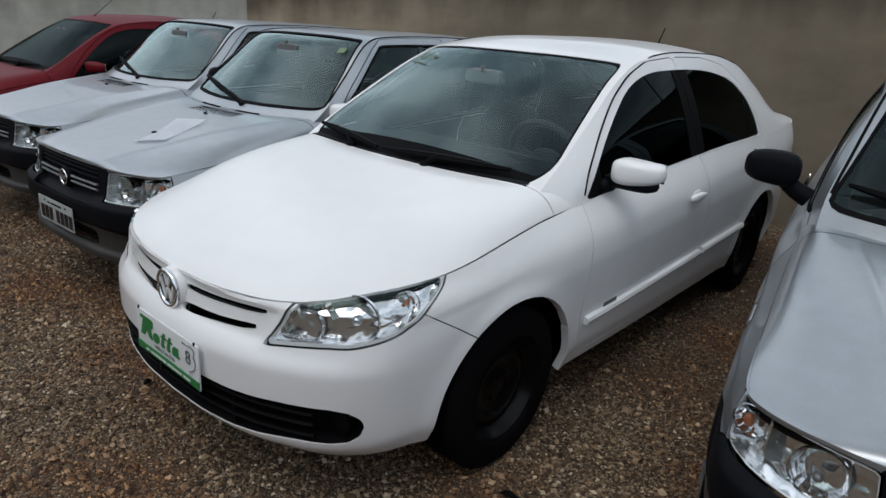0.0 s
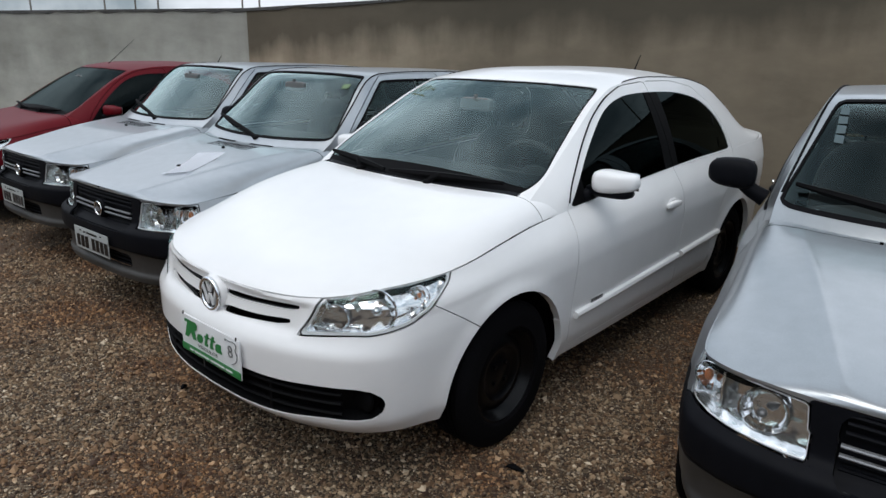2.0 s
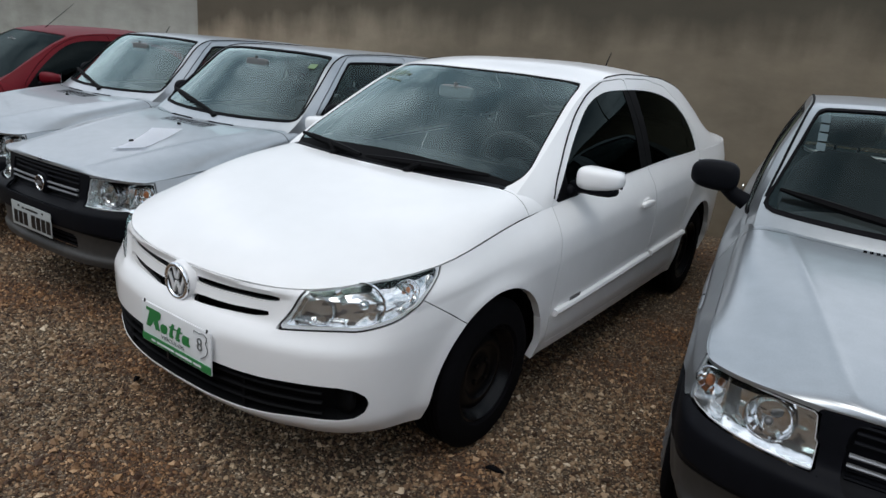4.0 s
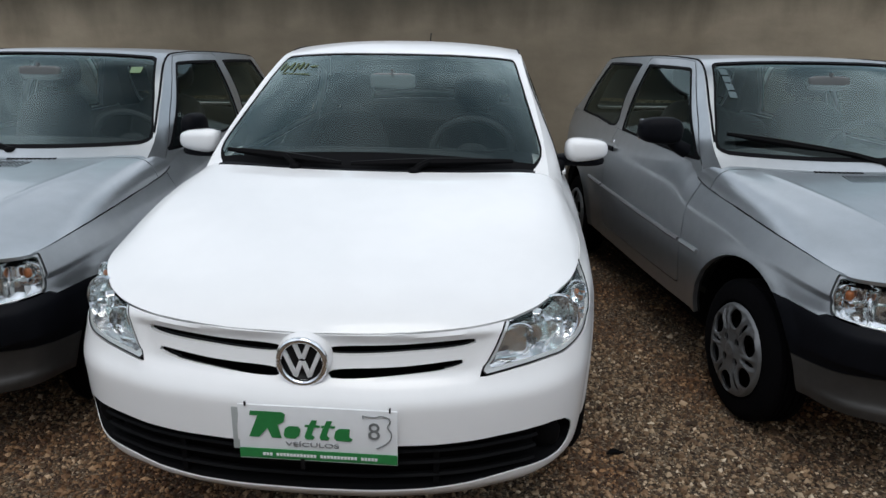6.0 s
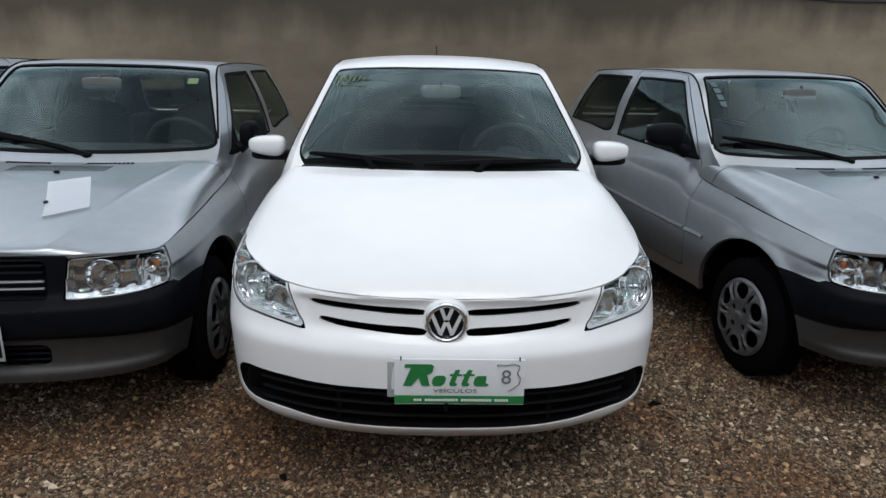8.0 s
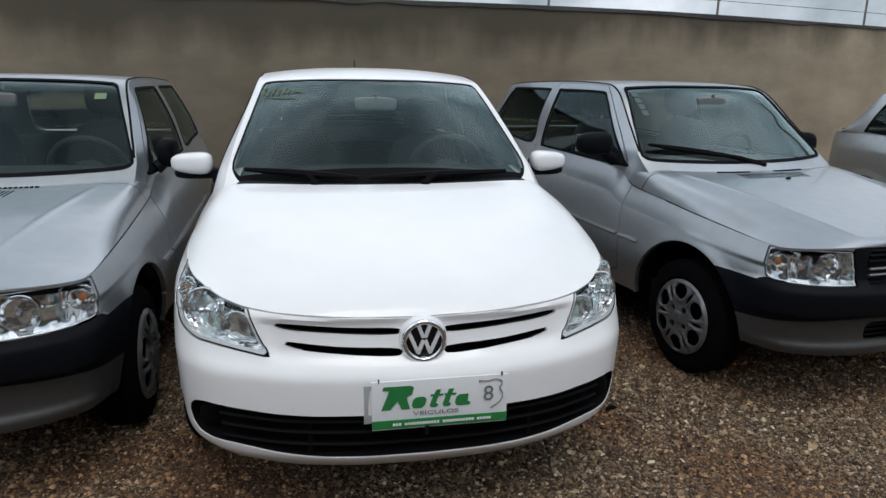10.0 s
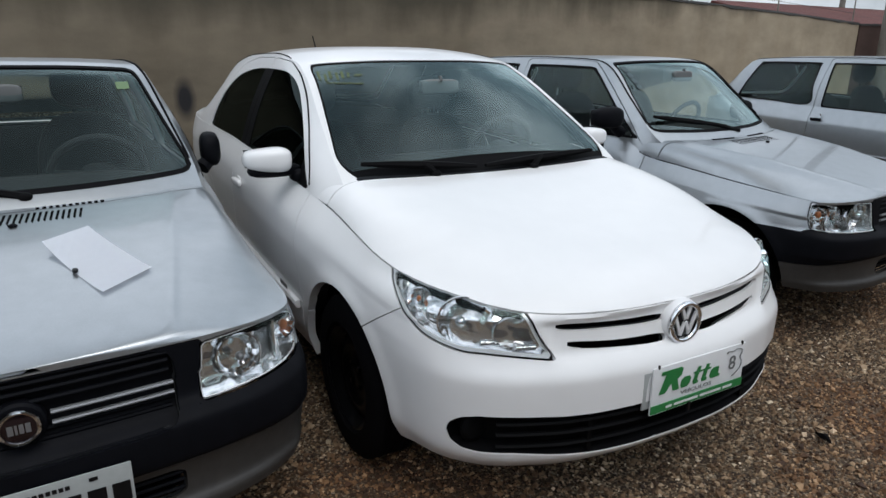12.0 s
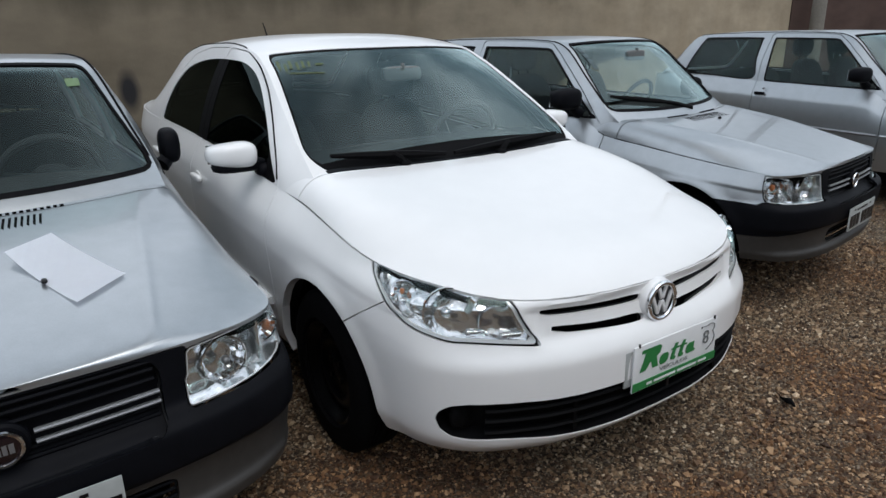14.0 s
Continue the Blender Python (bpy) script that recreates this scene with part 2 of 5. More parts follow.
def panel(name, pieces, mat, parent, mirror=2, lip=0.012, offset=0.0, label="", rim_only=False, largest=False):
    """A body panel from tagged faces, its edges turned inwards by lip. rim_only: those edges alone."""
    verts, faces = gather(pieces, mirror)
    if not len(faces):
        raise ValueError(name)
    if largest:
        root = list(range(len(verts)))

        def find(k):
            while root[k] != k:
                root[k] = root[root[k]]
                k = root[k]
            return k
        for f in faces:
            for k in f[1:]:
                root[find(k)] = find(f[0])
        most = collections.Counter(find(f[0]) for f in faces).most_common(1)[0][0]
        faces = [f for f in faces if find(f[0]) == most]
    nor = normals_of(verts, faces)
    verts = verts + nor * offset
    used = {}
    for f in faces:
        for k, a in enumerate(f):
            b = f[(k + 1) % len(f)]
            used[(min(a, b), max(a, b))] = used.get((min(a, b), max(a, b)), 0) + (1 if a < b else -1) + 10
    rim = [(f[k], f[(k + 1) % len(f)]) for f in faces for k in range(len(f)) if used[(min(f[k], f[(k + 1) % len(f)]), max(f[k], f[(k + 1) % len(f)]))] in (9, 11)]
    vs, fs = ([], []) if rim_only else ([*verts], list(faces))
    if lip:
        for a, b in rim:
            if mirror == 0 and max(abs(verts[a][0]), abs(verts[b][0])) < 1e-4:
                continue
            k = len(vs)
            vs += [verts[a], verts[b], verts[b] - nor[b] * lip, verts[a] - nor[a] * lip]
            fs.append([k + 1, k, k + 3, k + 2])
    ob = mesh_object(name, vs, fs, mat, parent, label=label, sharp=50)
    ob.visible_shadow = mat not in (GLASS, SIDE_GLASS, LENS)
    return ob


def box(bm, x, y, z, sx, sy, sz, m=Matrix(), bevel=0.0):
    """A box by its centre and sizes."""
    made = bmesh.ops.create_cube(bm, size=1, matrix=m @ Matrix.Translation((x, y, z)) @ Matrix.Diagonal((sx, sy, sz, 1)))
    if bevel:
        edges = list({e for v in made["verts"] for e in v.link_edges})
        bmesh.ops.bevel(bm, geom=edges, offset=bevel, segments=2, profile=0.6, affect="EDGES")
    return made


def lathe(profile, steps=40, axis="x", centre=(0, 0, 0)):
    """A bmesh turned from (along, radius) pairs."""
    bm = bmesh.new()
    rows = []
    for a, r in profile:
        row = []
        for k in range(steps):
            t = 2 * math.pi * k / steps
            c, s = r * math.cos(t), r * math.sin(t)
            p = {"x": (a, c, s), "y": (c, a, s), "z": (c, s, a)}[axis]
            row.append(bm.verts.new(Vector(p) + Vector(centre)))
        rows.append(row)
    for r0, r1 in zip(rows, rows[1:]):
        for k in range(steps):
            bm.faces.new((r0[k], r0[(k + 1) % steps], r1[(k + 1) % steps], r1[k]))
    for row, (a, r) in ((rows[0], profile[0]), (rows[-1], profile[-1])):
        if r < .002:
            bm.faces.new(row)
    return bm


def tube(points, radius, steps=8, closed=False, flat=1.0):
    """A bmesh swept along points; radius may be one number or one for each point."""
    bm = bmesh.new()
    pts = [Vector(p) for p in points]
    rows = []
    for i, p in enumerate(pts):
        if closed:
            t = pts[(i + 1) % len(pts)] - pts[i - 1]
        else:
            t = pts[min(i + 1, len(pts) - 1)] - pts[max(i - 1, 0)]
        t.normalize()
        side = t.cross(Vector((0, 0, 1)))
        if side.length < 1e-3:
            side = Vector((1, 0, 0))
        side.normalize()
        up = side.cross(t)
        r = radius[i] if isinstance(radius, (list, tuple)) else radius
        rows.append([bm.verts.new(p + side * (r * math.cos(2 * math.pi * k / steps)) + up * (r * flat * math.sin(2 * math.pi * k / steps))) for k in range(steps)])
    pairs = list(zip(rows, rows[1:])) + ([(rows[-1], rows[0])] if closed else [])
    for a, b in pairs:
        for k in range(steps):
            bm.faces.new((a[k], a[(k + 1) % steps], b[(k + 1) % steps], b[k]))
    if not closed:
        bm.faces.new(rows[0][::-1])
        bm.faces.new(rows[-1])
    return bm


def blob(centre, half, power=2.6, steps=20, rings=12, shape=None):
    """A rounded lump (superellipsoid); shape may move each point."""
    bm = bmesh.new()

    def p_(v, p):
        return math.copysign(abs(v) ** (2 / p), v)
    rows = []
    for i in range(rings + 1):
        b = -math.pi / 2 + math.pi * i / rings
        row = []
        for k in range(steps):
            a = 2 * math.pi * k / steps
            v = Vector((p_(math.cos(b), power) * p_(math.cos(a), power), p_(math.cos(b), power) * p_(math.sin(a), power), p_(math.sin(b), power)))
            if shape:
                v = shape(v)
            row.append(bm.verts.new(Vector(centre) + Vector((v[0] * half[0], v[1] * half[1], v[2] * half[2]))))
        rows.append(row)
    for a, b in zip(rows, rows[1:]):
        for k in range(steps):
            bm.faces.new((a[k], a[(k + 1) % steps], b[(k + 1) % steps], b[k]))
    bmesh.ops.remove_doubles(bm, verts=bm.verts, dist=1e-5)
    return bm


def plate(points, depth, to):
    """A flat shape from a 2D outline, thickened; to maps (u, v, w) into the thing's space."""
    bm = bmesh.new()
    front = [bm.verts.new(to(u, v, 0)) for u, v in points]
    rear = [bm.verts.new(to(u, v, depth)) for u, v in points]
    for a, b, c in tessellate_polygon([[Vector((u, v, 0)) for u, v in points]]):
        bm.faces.new((rear[a], rear[b], rear[c]))
    for k in range(len(points)):
        j = (k + 1) % len(points)
        bm.faces.new((front[j], front[k], rear[k], rear[j]))
    return bm


def lettering(name, text, size, mat, parent, m, label=""):
    """Words in the built-in font, as a mesh, lying in the x-y plane of m."""
    data = bpy.data.curves.new(name, "FONT")
    data.body, data.size, data.extrude, data.align_x, data.align_y = text, size, 0.0006, "CENTER", "CENTER"
    source = bpy.data.objects.new(name, data)
    me = bpy.data.meshes.new_from_object(source)
    bpy.data.objects.remove(source)
    me.materials.append(mat)
    ob = new(name, me)
    ob.parent, ob.matrix_basis = parent, m
    if label:
        tagged(ob, label)
    return ob


def curve(keys, vals):
    """A smooth monotone curve through a table."""
    k, v = np.array(keys, float), np.array(vals, float)
    h = np.diff(k)
    d = np.diff(v) / h
    m = np.zeros(len(k))
    m[0], m[-1] = d[0], d[-1]
    for i in range(1, len(k) - 1):
        if d[i - 1] * d[i] > 0:
            w1, w2 = 2 * h[i] + h[i - 1], h[i] + 2 * h[i - 1]
            m[i] = (w1 + w2) / (w1 / d[i - 1] + w2 / d[i])

    def at(x):
        x = np.clip(np.asarray(x, float), k[0], k[-1])
        i = np.clip(np.searchsorted(k, x) - 1, 0, len(h) - 1)
        s = (x - k[i]) / h[i]
        return (v[i] * (2 * s**3 - 3 * s**2 + 1) + m[i] * h[i] * (s**3 - 2 * s**2 + s)
                + v[i + 1] * (3 * s**2 - 2 * s**3) + m[i + 1] * h[i] * (s**3 - s**2))
    return at


class Shape:
    """The outer form of a car, front at y = 0, as three patches: the wall all round, the bonnet, the greenhouse."""

    def __init__(self, plan, low, nose, waist, bonnet, crown, belt, gutter, ridge, round_top):
        plan = np.array(plan, float)
        arc = np.concatenate(([0], np.cumsum(np.hypot(*np.diff(plan[:, :2], axis=0).T))))
        self.arc = arc
        self.x, self.y, self.top, self.tumble = (curve(arc, plan[:, i]) for i in range(4))
        self.low, self.nose, self.waist = low, curve(*zip(*nose)), curve(*zip(*waist))
        self.crest, self.crown = curve(*zip(*bonnet)), crown
        self.belt, self.gutter, self.ridge = ([curve([r[0] for r in rail], [r[i] for r in rail]) for i in (1, 2, 3)] for rail in (belt, gutter, ridge))
        self.round_top = round_top
        self.long = plan[-1, 1]
        self.arches = []
        self.crease = 0.0

    def wall(self, s, t):
        """The wall at the arc length s and the height t from 0 to 1."""
        x, y, top, w = self.x(s), self.y(s), self.top(s), self.tumble(s)
        z = self.low + t * (top - self.low)
        shrink = 1 - self.waist(t)
        shrink = np.where(t > 0.8, shrink * w, shrink)
        front = np.clip((1.0 - y) / 0.7, 0, 1)
        rear = np.clip((y - self.long + 0.5) / 0.4, 0, 1)
        front, rear = front * front * (3 - 2 * front), rear * rear * (3 - 2 * rear)
        x = x * (1 - shrink)
        y = y + self.nose(z) * front - 0.5 * self.nose(np.minimum(z, 0.6)) * rear
        for cy, cz, r in self.arches:
            d = np.hypot(y - cy, z - cz) - r
            x = x + np.where(x > 0.5, 0.012 * np.exp(-(np.maximum(d, 0) / 0.035) ** 2), 0)
        return np.stack((x, y, z), -1)

    def edge(self):
        """The upper edge of the wall as half width and height over y."""
        s = np.linspace(0, self.arc[-1] * 0.62, 400)
        p = self.wall(s, np.ones_like(s))
        keep = np.concatenate(([True], np.diff(np.maximum.accumulate(p[:, 1])) > 1e-6))
        return p[keep]

    def hood(self, y, a):
        e = self.edge()
        xs, zs = np.interp(y, e[:, 1], e[:, 0]), np.interp(y, e[:, 1], e[:, 2])
        f = np.clip((y - 0.2) / 0.7, 0, 1)
        power = self.crown[0] + (self.crown[1] - self.crown[0]) * f * f * (3 - 2 * f)
        z = zs + (self.crest(y) - zs) * (1 - np.abs(a) ** power)
        if self.crease:
            ridge = np.clip(y / 0.08, 0, 1) * np.clip((1.15 - y) / 0.3, 0, 1)
            off = np.abs(a * xs) - self.crease - 0.20 * y
            z = z + ridge * (0.0032 * np.exp(-(off / 0.011) ** 2) - 0.15 * np.maximum(off, 0) * (1 - np.abs(a) ** 8))
        return np.stack((a * xs, y, z), -1)

    def side(self, v, a):
        """The greenhouse's side: a from 0 at the belt to 1 at the gutter."""
        b, g = np.stack([c(v) for c in self.belt], -1), np.stack([c(v) for c in self.gutter], -1)
        p = b + (g - b) * a[..., None]
        p[..., 0] += 0.02 * np.sin(np.pi * a) * np.clip((v - .05) / .1, 0, 1)
        return p

    def roof(self, v, a):
        """The greenhouse's top: a from 0 at the middle to 1 at the gutter."""
        g, r = np.stack([c(v) for c in self.gutter], -1), np.stack([c(v) for c in self.ridge], -1)
        f = np.abs(a) ** self.round_top
        p = r + (g - r) * f[..., None]
        p[..., 0] = g[..., 0] * a
        return p


def sedan_shape():
    sh = Shape(
        plan=[(0, 0, .715, 0), (.15, .004, .717, 0), (.3, .022, .722, 0), (.42, .05, .728, 0), (.5, .082, .735, 0), (.585, .122, .75, .12), (.668, .19, .768, .3),
              (.725, .275, .779, .42), (.757, .38, .788, .48), (.785, .55, .812, .6), (.801, .8, .846, .8), (.812, 1.05, .872, 1), (.818, 1.22, .891, 1), (.825, 1.6, .917, 1),
              (.828, 2.1, .945, .95), (.828, 2.6, .966, .78), (.826, 3.1, .982, .6), (.818, 3.5, .992, .55), (.79, 3.8, 1.0, .55), (.72, 3.98, 1.01, .5), (.61, 4.08, 1.015, .4),
              (.4, 4.14, 1.02, .3), (0, 4.17, 1.02, 0)],
        low=.24,
        nose=[(.2, .07), (.24, .03), (.27, -.005), (.30, -.03), (.36, -.042), (.45, -.048), (.52, -.0475), (.548, -.046), (.568, -.038), (.592, -.022), (.625, -.007), (.66, .002), (.70, .008),
              (.715, .010), (.74, .032), (.78, .085), (.85, .10)],
        waist=[(0, .94), (.06, .955), (.15, .975), (.35, .985), (.62, .998), (.67, 1.001), (.72, .999), (.80, .992), (.85, .98), (1, .905)],
        bonnet=[(.0, .715), (.015, .724), (.04, .743), (.09, .772), (.2, .812), (.4, .857), (.7, .915), (1.0, .962), (1.3, 1.0)],
        crown=(2.8, 16.0),
        belt=[(0, .69, .90, .82), (.05, .712, 1.02, .858), (.12, .742, 1.2, .889), (.3, .748, 1.7, .923), (.5, .757, 2.3, .954), (.68, .772, 2.9, .976), (.80, .777, 3.3, .987), (.90, .762, 3.65, .995), (1, .655, 4.03, 1.01)],
        gutter=[(0, .66, .90, .83), (.05, .668, 1.03, .94), (.085, .660, 1.16, 1.022), (.15, .63, 1.40, 1.165), (.25, .588, 1.68, 1.315), (.32, .574, 1.86, 1.378), (.45, .572, 2.25, 1.414), (.58, .577, 2.65, 1.406),
                (.68, .594, 2.98, 1.362), (.78, .632, 3.31, 1.228), (.86, .668, 3.57, 1.092), (.90, .70, 3.69, 1.045), (.95, .68, 3.86, 1.034), (1, .58, 4.055, 1.02)],
        ridge=[(0, 0, .90, .90), (.05, 0, .99, .962), (.085, 0, 1.08, 1.022), (.15, 0, 1.28, 1.16), (.25, 0, 1.55, 1.325), (.32, 0, 1.72, 1.405), (.45, 0, 2.15, 1.452), (.58, 0, 2.6, 1.455),
               (.68, 0, 3.0, 1.425), (.78, 0, 3.37, 1.27), (.86, 0, 3.63, 1.125), (.90, 0, 3.76, 1.085), (.95, 0, 3.98, 1.07), (1, 0, 4.165, 1.022)],
        round_top=2.4)
    sh.arches = [(.785, .30, .352), (3.25, .30, .352)]
    return sh


def hatch_shape():
    sh = Shape(
        plan=[(0, 0, .747, 0), (.2, .004, .747, 0), (.38, .02, .744, 0), (.52, .055, .740, 0), (.62, .105, .736, .1), (.672, .15, .735, .2), (.705, .22, .740, .4), (.725, .35, .752, .6),
              (.742, .6, .777, .75), (.755, .9, .812, .85), (.764, 1.15, .844, .96), (.766, 1.195, .858, 1), (.768, 1.245, .898, 1), (.77, 1.30, .925, 1), (.775, 1.7, .944, 1), (.775, 2.2, .962, 1), (.77, 2.7, .98, 1),
              (.757, 3.1, .995, 1), (.735, 3.35, 1.0, 1), (.69, 3.5, .99, .6), (.6, 3.575, .98, .3), (.4, 3.61, .97, .1), (0, 3.63, .97, 0)],
        low=.288,
        nose=[(.25, -.03), (.288, -.03), (.31, -.036), (.326, -.036), (.338, -.024), (.36, -.020), (.45, -.034), (.462, -.055), (.52, -.059), (.56, -.056), (.585, -.028), (.60, -.003), (.66, .006), (.70, .010), (.75, .016), (.78, .026), (.85, .04)],
        waist=[(0, .955), (.08, .97), (.2, .985), (.45, 1.0), (.62, .998), (.8, .985), (.84, .972), (1, .905)],
        bonnet=[(.0, .747), (.012, .756), (.04, .768), (.12, .788), (.3, .825), (.6, .88), (.9, .918), (1.1, .938), (1.3, .955)],
        crown=(7.0, 26.0),
        belt=[(0, .65, .95, .78), (.05, .664, 1.10, .825), (.075, .684, 1.18, .853), (.1, .697, 1.25, .90), (.2, .701, 1.45, .932), (.4, .701, 2.0, .955), (.6, .698, 2.5, .973), (.8, .69, 3.0, .991), (.92, .68, 3.3, 1.0), (1, .665, 3.42, .995)],
        gutter=[(0, .635, .95, .80), (.03, .645, 1.06, .90), (.055, .645, 1.15, .965), (.12, .608, 1.36, 1.15), (.2, .555, 1.60, 1.35), (.24, .543, 1.70, 1.378), (.4, .538, 2.2, 1.395), (.6, .535, 2.75, 1.388),
                (.75, .53, 3.05, 1.376), (.80, .535, 3.12, 1.358), (.92, .60, 3.36, 1.10), (1, .64, 3.47, .99)],
        ridge=[(0, 0, .93, .88), (.03, 0, 1.0, .94), (.055, 0, 1.07, .99), (.12, 0, 1.28, 1.165), (.2, 0, 1.53, 1.37), (.24, 0, 1.64, 1.396), (.4, 0, 2.15, 1.409), (.6, 0, 2.75, 1.407),
               (.75, 0, 3.08, 1.393), (.80, 0, 3.16, 1.39), (.92, 0, 3.42, 1.11), (1, 0, 3.55, .99)],
        round_top=2.6)
    sh.crease = .325
    sh.arches = [(.63, .29, .362), (2.985, .29, .362)]
    return sh


# ---- parts that the cars share ----
def skins(sh, dents=None, gap_from=-1.0):
    """The sheets of one half of a car."""
    s = np.unique(np.concatenate((np.linspace(0, 1.3, 74), np.linspace(1.3, sh.arc[-1], 92))))
    t = np.linspace(0, 1, 50)
    S, T = np.meshgrid(s, t, indexing="ij")
    P = sh.wall(S, T)
    if dents:
        P = dents(S, P)
    wall = Skin(P, np.stack((S, P[..., 2]), -1), "wall")
    y0 = sh.edge()[0, 1] + 0.001
    y, a = y0 + (1.30 - y0) * np.linspace(0, 1, 64) ** 1.7, 1 - (1 - np.linspace(0, 1, 84)) ** 1.5
    Y, A = np.meshgrid(y, a, indexing="ij")
    P = sh.hood(Y, A)
    hood = Skin(P, P[..., :2], "hood")
    rim = sh.edge()
    hood.cut(lambda v, q: np.where((v[:, 1] < 1.2) & (v[:, 1] > gap_from), np.sqrt(((v[:, None, :] - rim[None]) ** 2).sum(-1)).min(1) - .0058, .01), ("hood",), "gap")
    v = np.linspace(0, 1, 90)
    VV, A = np.meshgrid(v, np.linspace(0, 1, 18), indexing="ij")
    P = sh.side(VV, A)
    side = Skin(P, np.stack((VV, A), -1), "side")
    VV, A = np.meshgrid(v, np.linspace(0, 1, 26), indexing="ij")
    P = sh.roof(VV, A)
    roof = Skin(P, np.stack((VV, A), -1), "roof")
    return wall, hood, side, roof


def in_circle(cy, cz, r):
    return lambda v, q: np.where(v[:, 0] > 0.45, np.hypot(v[:, 1] - cy, v[:, 2] - cz) - r, 1.0)


def across(f):
    """An outline over (y, z)."""
    return lambda v, q: f(v[:, 1], v[:, 2])


def unrolled(f):
    """An outline over the arc length and z."""
    return lambda v, q: f(q[:, 0], q[:, 1])


def hubcap(w, side, out, r):
    """A pressed cover with six ovals, six slim slots between paired ribs and four bolt recesses."""
    rise = curve([0, .12, .2, .42, .6, .8, .9, .95, 1], [.030, .029, .023, .022, .020, .016, .012, .014, .002])
    A, R = np.meshgrid(np.linspace(0, 2 * math.pi, 145), np.linspace(.02, 1, 34), indexing="ij")
    lobe = (A % (math.pi / 3)) / (math.pi / 3)
    rib = np.exp(-((lobe - .13) / .05) ** 2) + np.exp(-((lobe - .87) / .05) ** 2)
    lip = np.exp(-((np.hypot((lobe - .5) / .345, (R - .70) / .24) - 1) / .14) ** 2)
    lift = rise(R) + .007 * rib * np.clip((R - .38) / .1, 0, 1) * np.clip((.95 - R) / .08, 0, 1) + .005 * lip
    P = np.stack((out + lift, r * R * np.cos(A), r * R * np.sin(A)), -1)
    sheet = Skin(P, np.stack((A, R), -1), "cap")
    sheet.F = [f if np.cross(sheet.V[f[1]] - sheet.V[f[0]], sheet.V[f[2]] - sheet.V[f[1]])[0] > 0 else f[::-1] for f in sheet.F]
    part_of = lambda q: (q[:, 0] % (math.pi / 3)) / (math.pi / 3)
    sheet.cut(lambda v, q: np.hypot((part_of(q) - .5) / .30, (q[:, 1] - .70) / .20) - 1, ("cap",), "hole")
    edge = lambda q: np.minimum(part_of(q), 1 - part_of(q))
    sheet.cut(lambda v, q: np.hypot(edge(q) / .06, (q[:, 1] - .66) / .20) - 1, ("cap",), "hole")
    sheet.cut(lambda v, q: np.hypot((q[:, 0] % (math.pi / 2) - .7) * .3, q[:, 1] - .3) - .085, ("cap",), "hole")
    sheet.cut(lambda v, q: q[:, 1] - .14, ("cap",), "centre")
    panel("hubcap", [(sheet, ("cap",))], HUBCAP, w, 0 if side > 0 else 1, .012, 0, "silver hubcap with six oval openings")
    panel("hub_centre", [(sheet, ("centre",))], HUBCAP, w, 0 if side > 0 else 1, .004, .0015)


def tyre_and_wheel(car, x, y, z, radius, width, rim_radius, style):
    side = 1 if x > 0 else -1
    w = new("wheel")
    w.parent, w.location = car, (x, y, z)
    h = width / 2
    prof = [(-h * .80, rim_radius), (-h * .98, rim_radius + .012), (-h, rim_radius + (radius - rim_radius) * .5), (-h * .93, radius - .022), (-h * .78, radius - .006), (-h * .70, radius)]
    for g in (-.42, -.14, .14, .42):
        prof += [(h * (g - .055), radius), (h * (g - .03), radius - .008), (h * (g + .03), radius - .008), (h * (g + .055), radius)]
    prof += [(-a, r) for a, r in prof[5::-1]]
    part("tyre", lathe(prof, 56), RUBBER, w)
    if style == "steel":
        r = rim_radius
        prof = [(h * .86, r + .004), (h * .88, r - .004), (h * .74, r - .014), (h * .55, r - .022), (h * .42, r - .034), (h * .50, r - .05), (h * .58, r - .064), (h * .56, r - .078),
                (h * .40, r - .092), (h * .36, .075), (h * .44, .06), (h * .44, .045), (h * .50, .034), (h * .50, .001), (-h * .2, .001), (-h * .5, r - .02), (-h * .8, r)]
        part("rim", lathe([(a * side, b) for a, b in prof], 48), STEEL_BLACK, w, "black painted steel rim")
        for k in range(4):
            t = 2 * math.pi * (k + .5) / 4
            bm = bmesh.new()
            bmesh.ops.create_cone(bm, cap_ends=True, segments=6, radius1=.011, radius2=.009, depth=.016,
                                  matrix=Matrix.Translation((side * h * .47, .05 * math.cos(t), .05 * math.sin(t))) @ Matrix.Rotation(math.pi / 2, 4, "Y"))
            part("wheel_bolt", bm, STEEL_BLACK, w)
    else:
        r = rim_radius
        part("rim", lathe([(side * a, b) for a, b in [(h * .8, r), (h * .7, r - .01), (h * .3, r - .02), (h * .2, .02), (-h * .6, .02), (-h * .8, r)]], 40), DARK, w)
        hubcap(w, side, h * .93, r)
    return w


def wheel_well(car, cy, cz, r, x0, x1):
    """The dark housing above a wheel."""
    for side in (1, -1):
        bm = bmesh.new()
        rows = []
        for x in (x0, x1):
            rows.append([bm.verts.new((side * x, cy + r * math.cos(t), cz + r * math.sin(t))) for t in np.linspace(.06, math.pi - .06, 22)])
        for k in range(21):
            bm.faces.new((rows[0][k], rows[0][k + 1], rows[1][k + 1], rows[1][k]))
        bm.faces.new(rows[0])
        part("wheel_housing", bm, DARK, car)


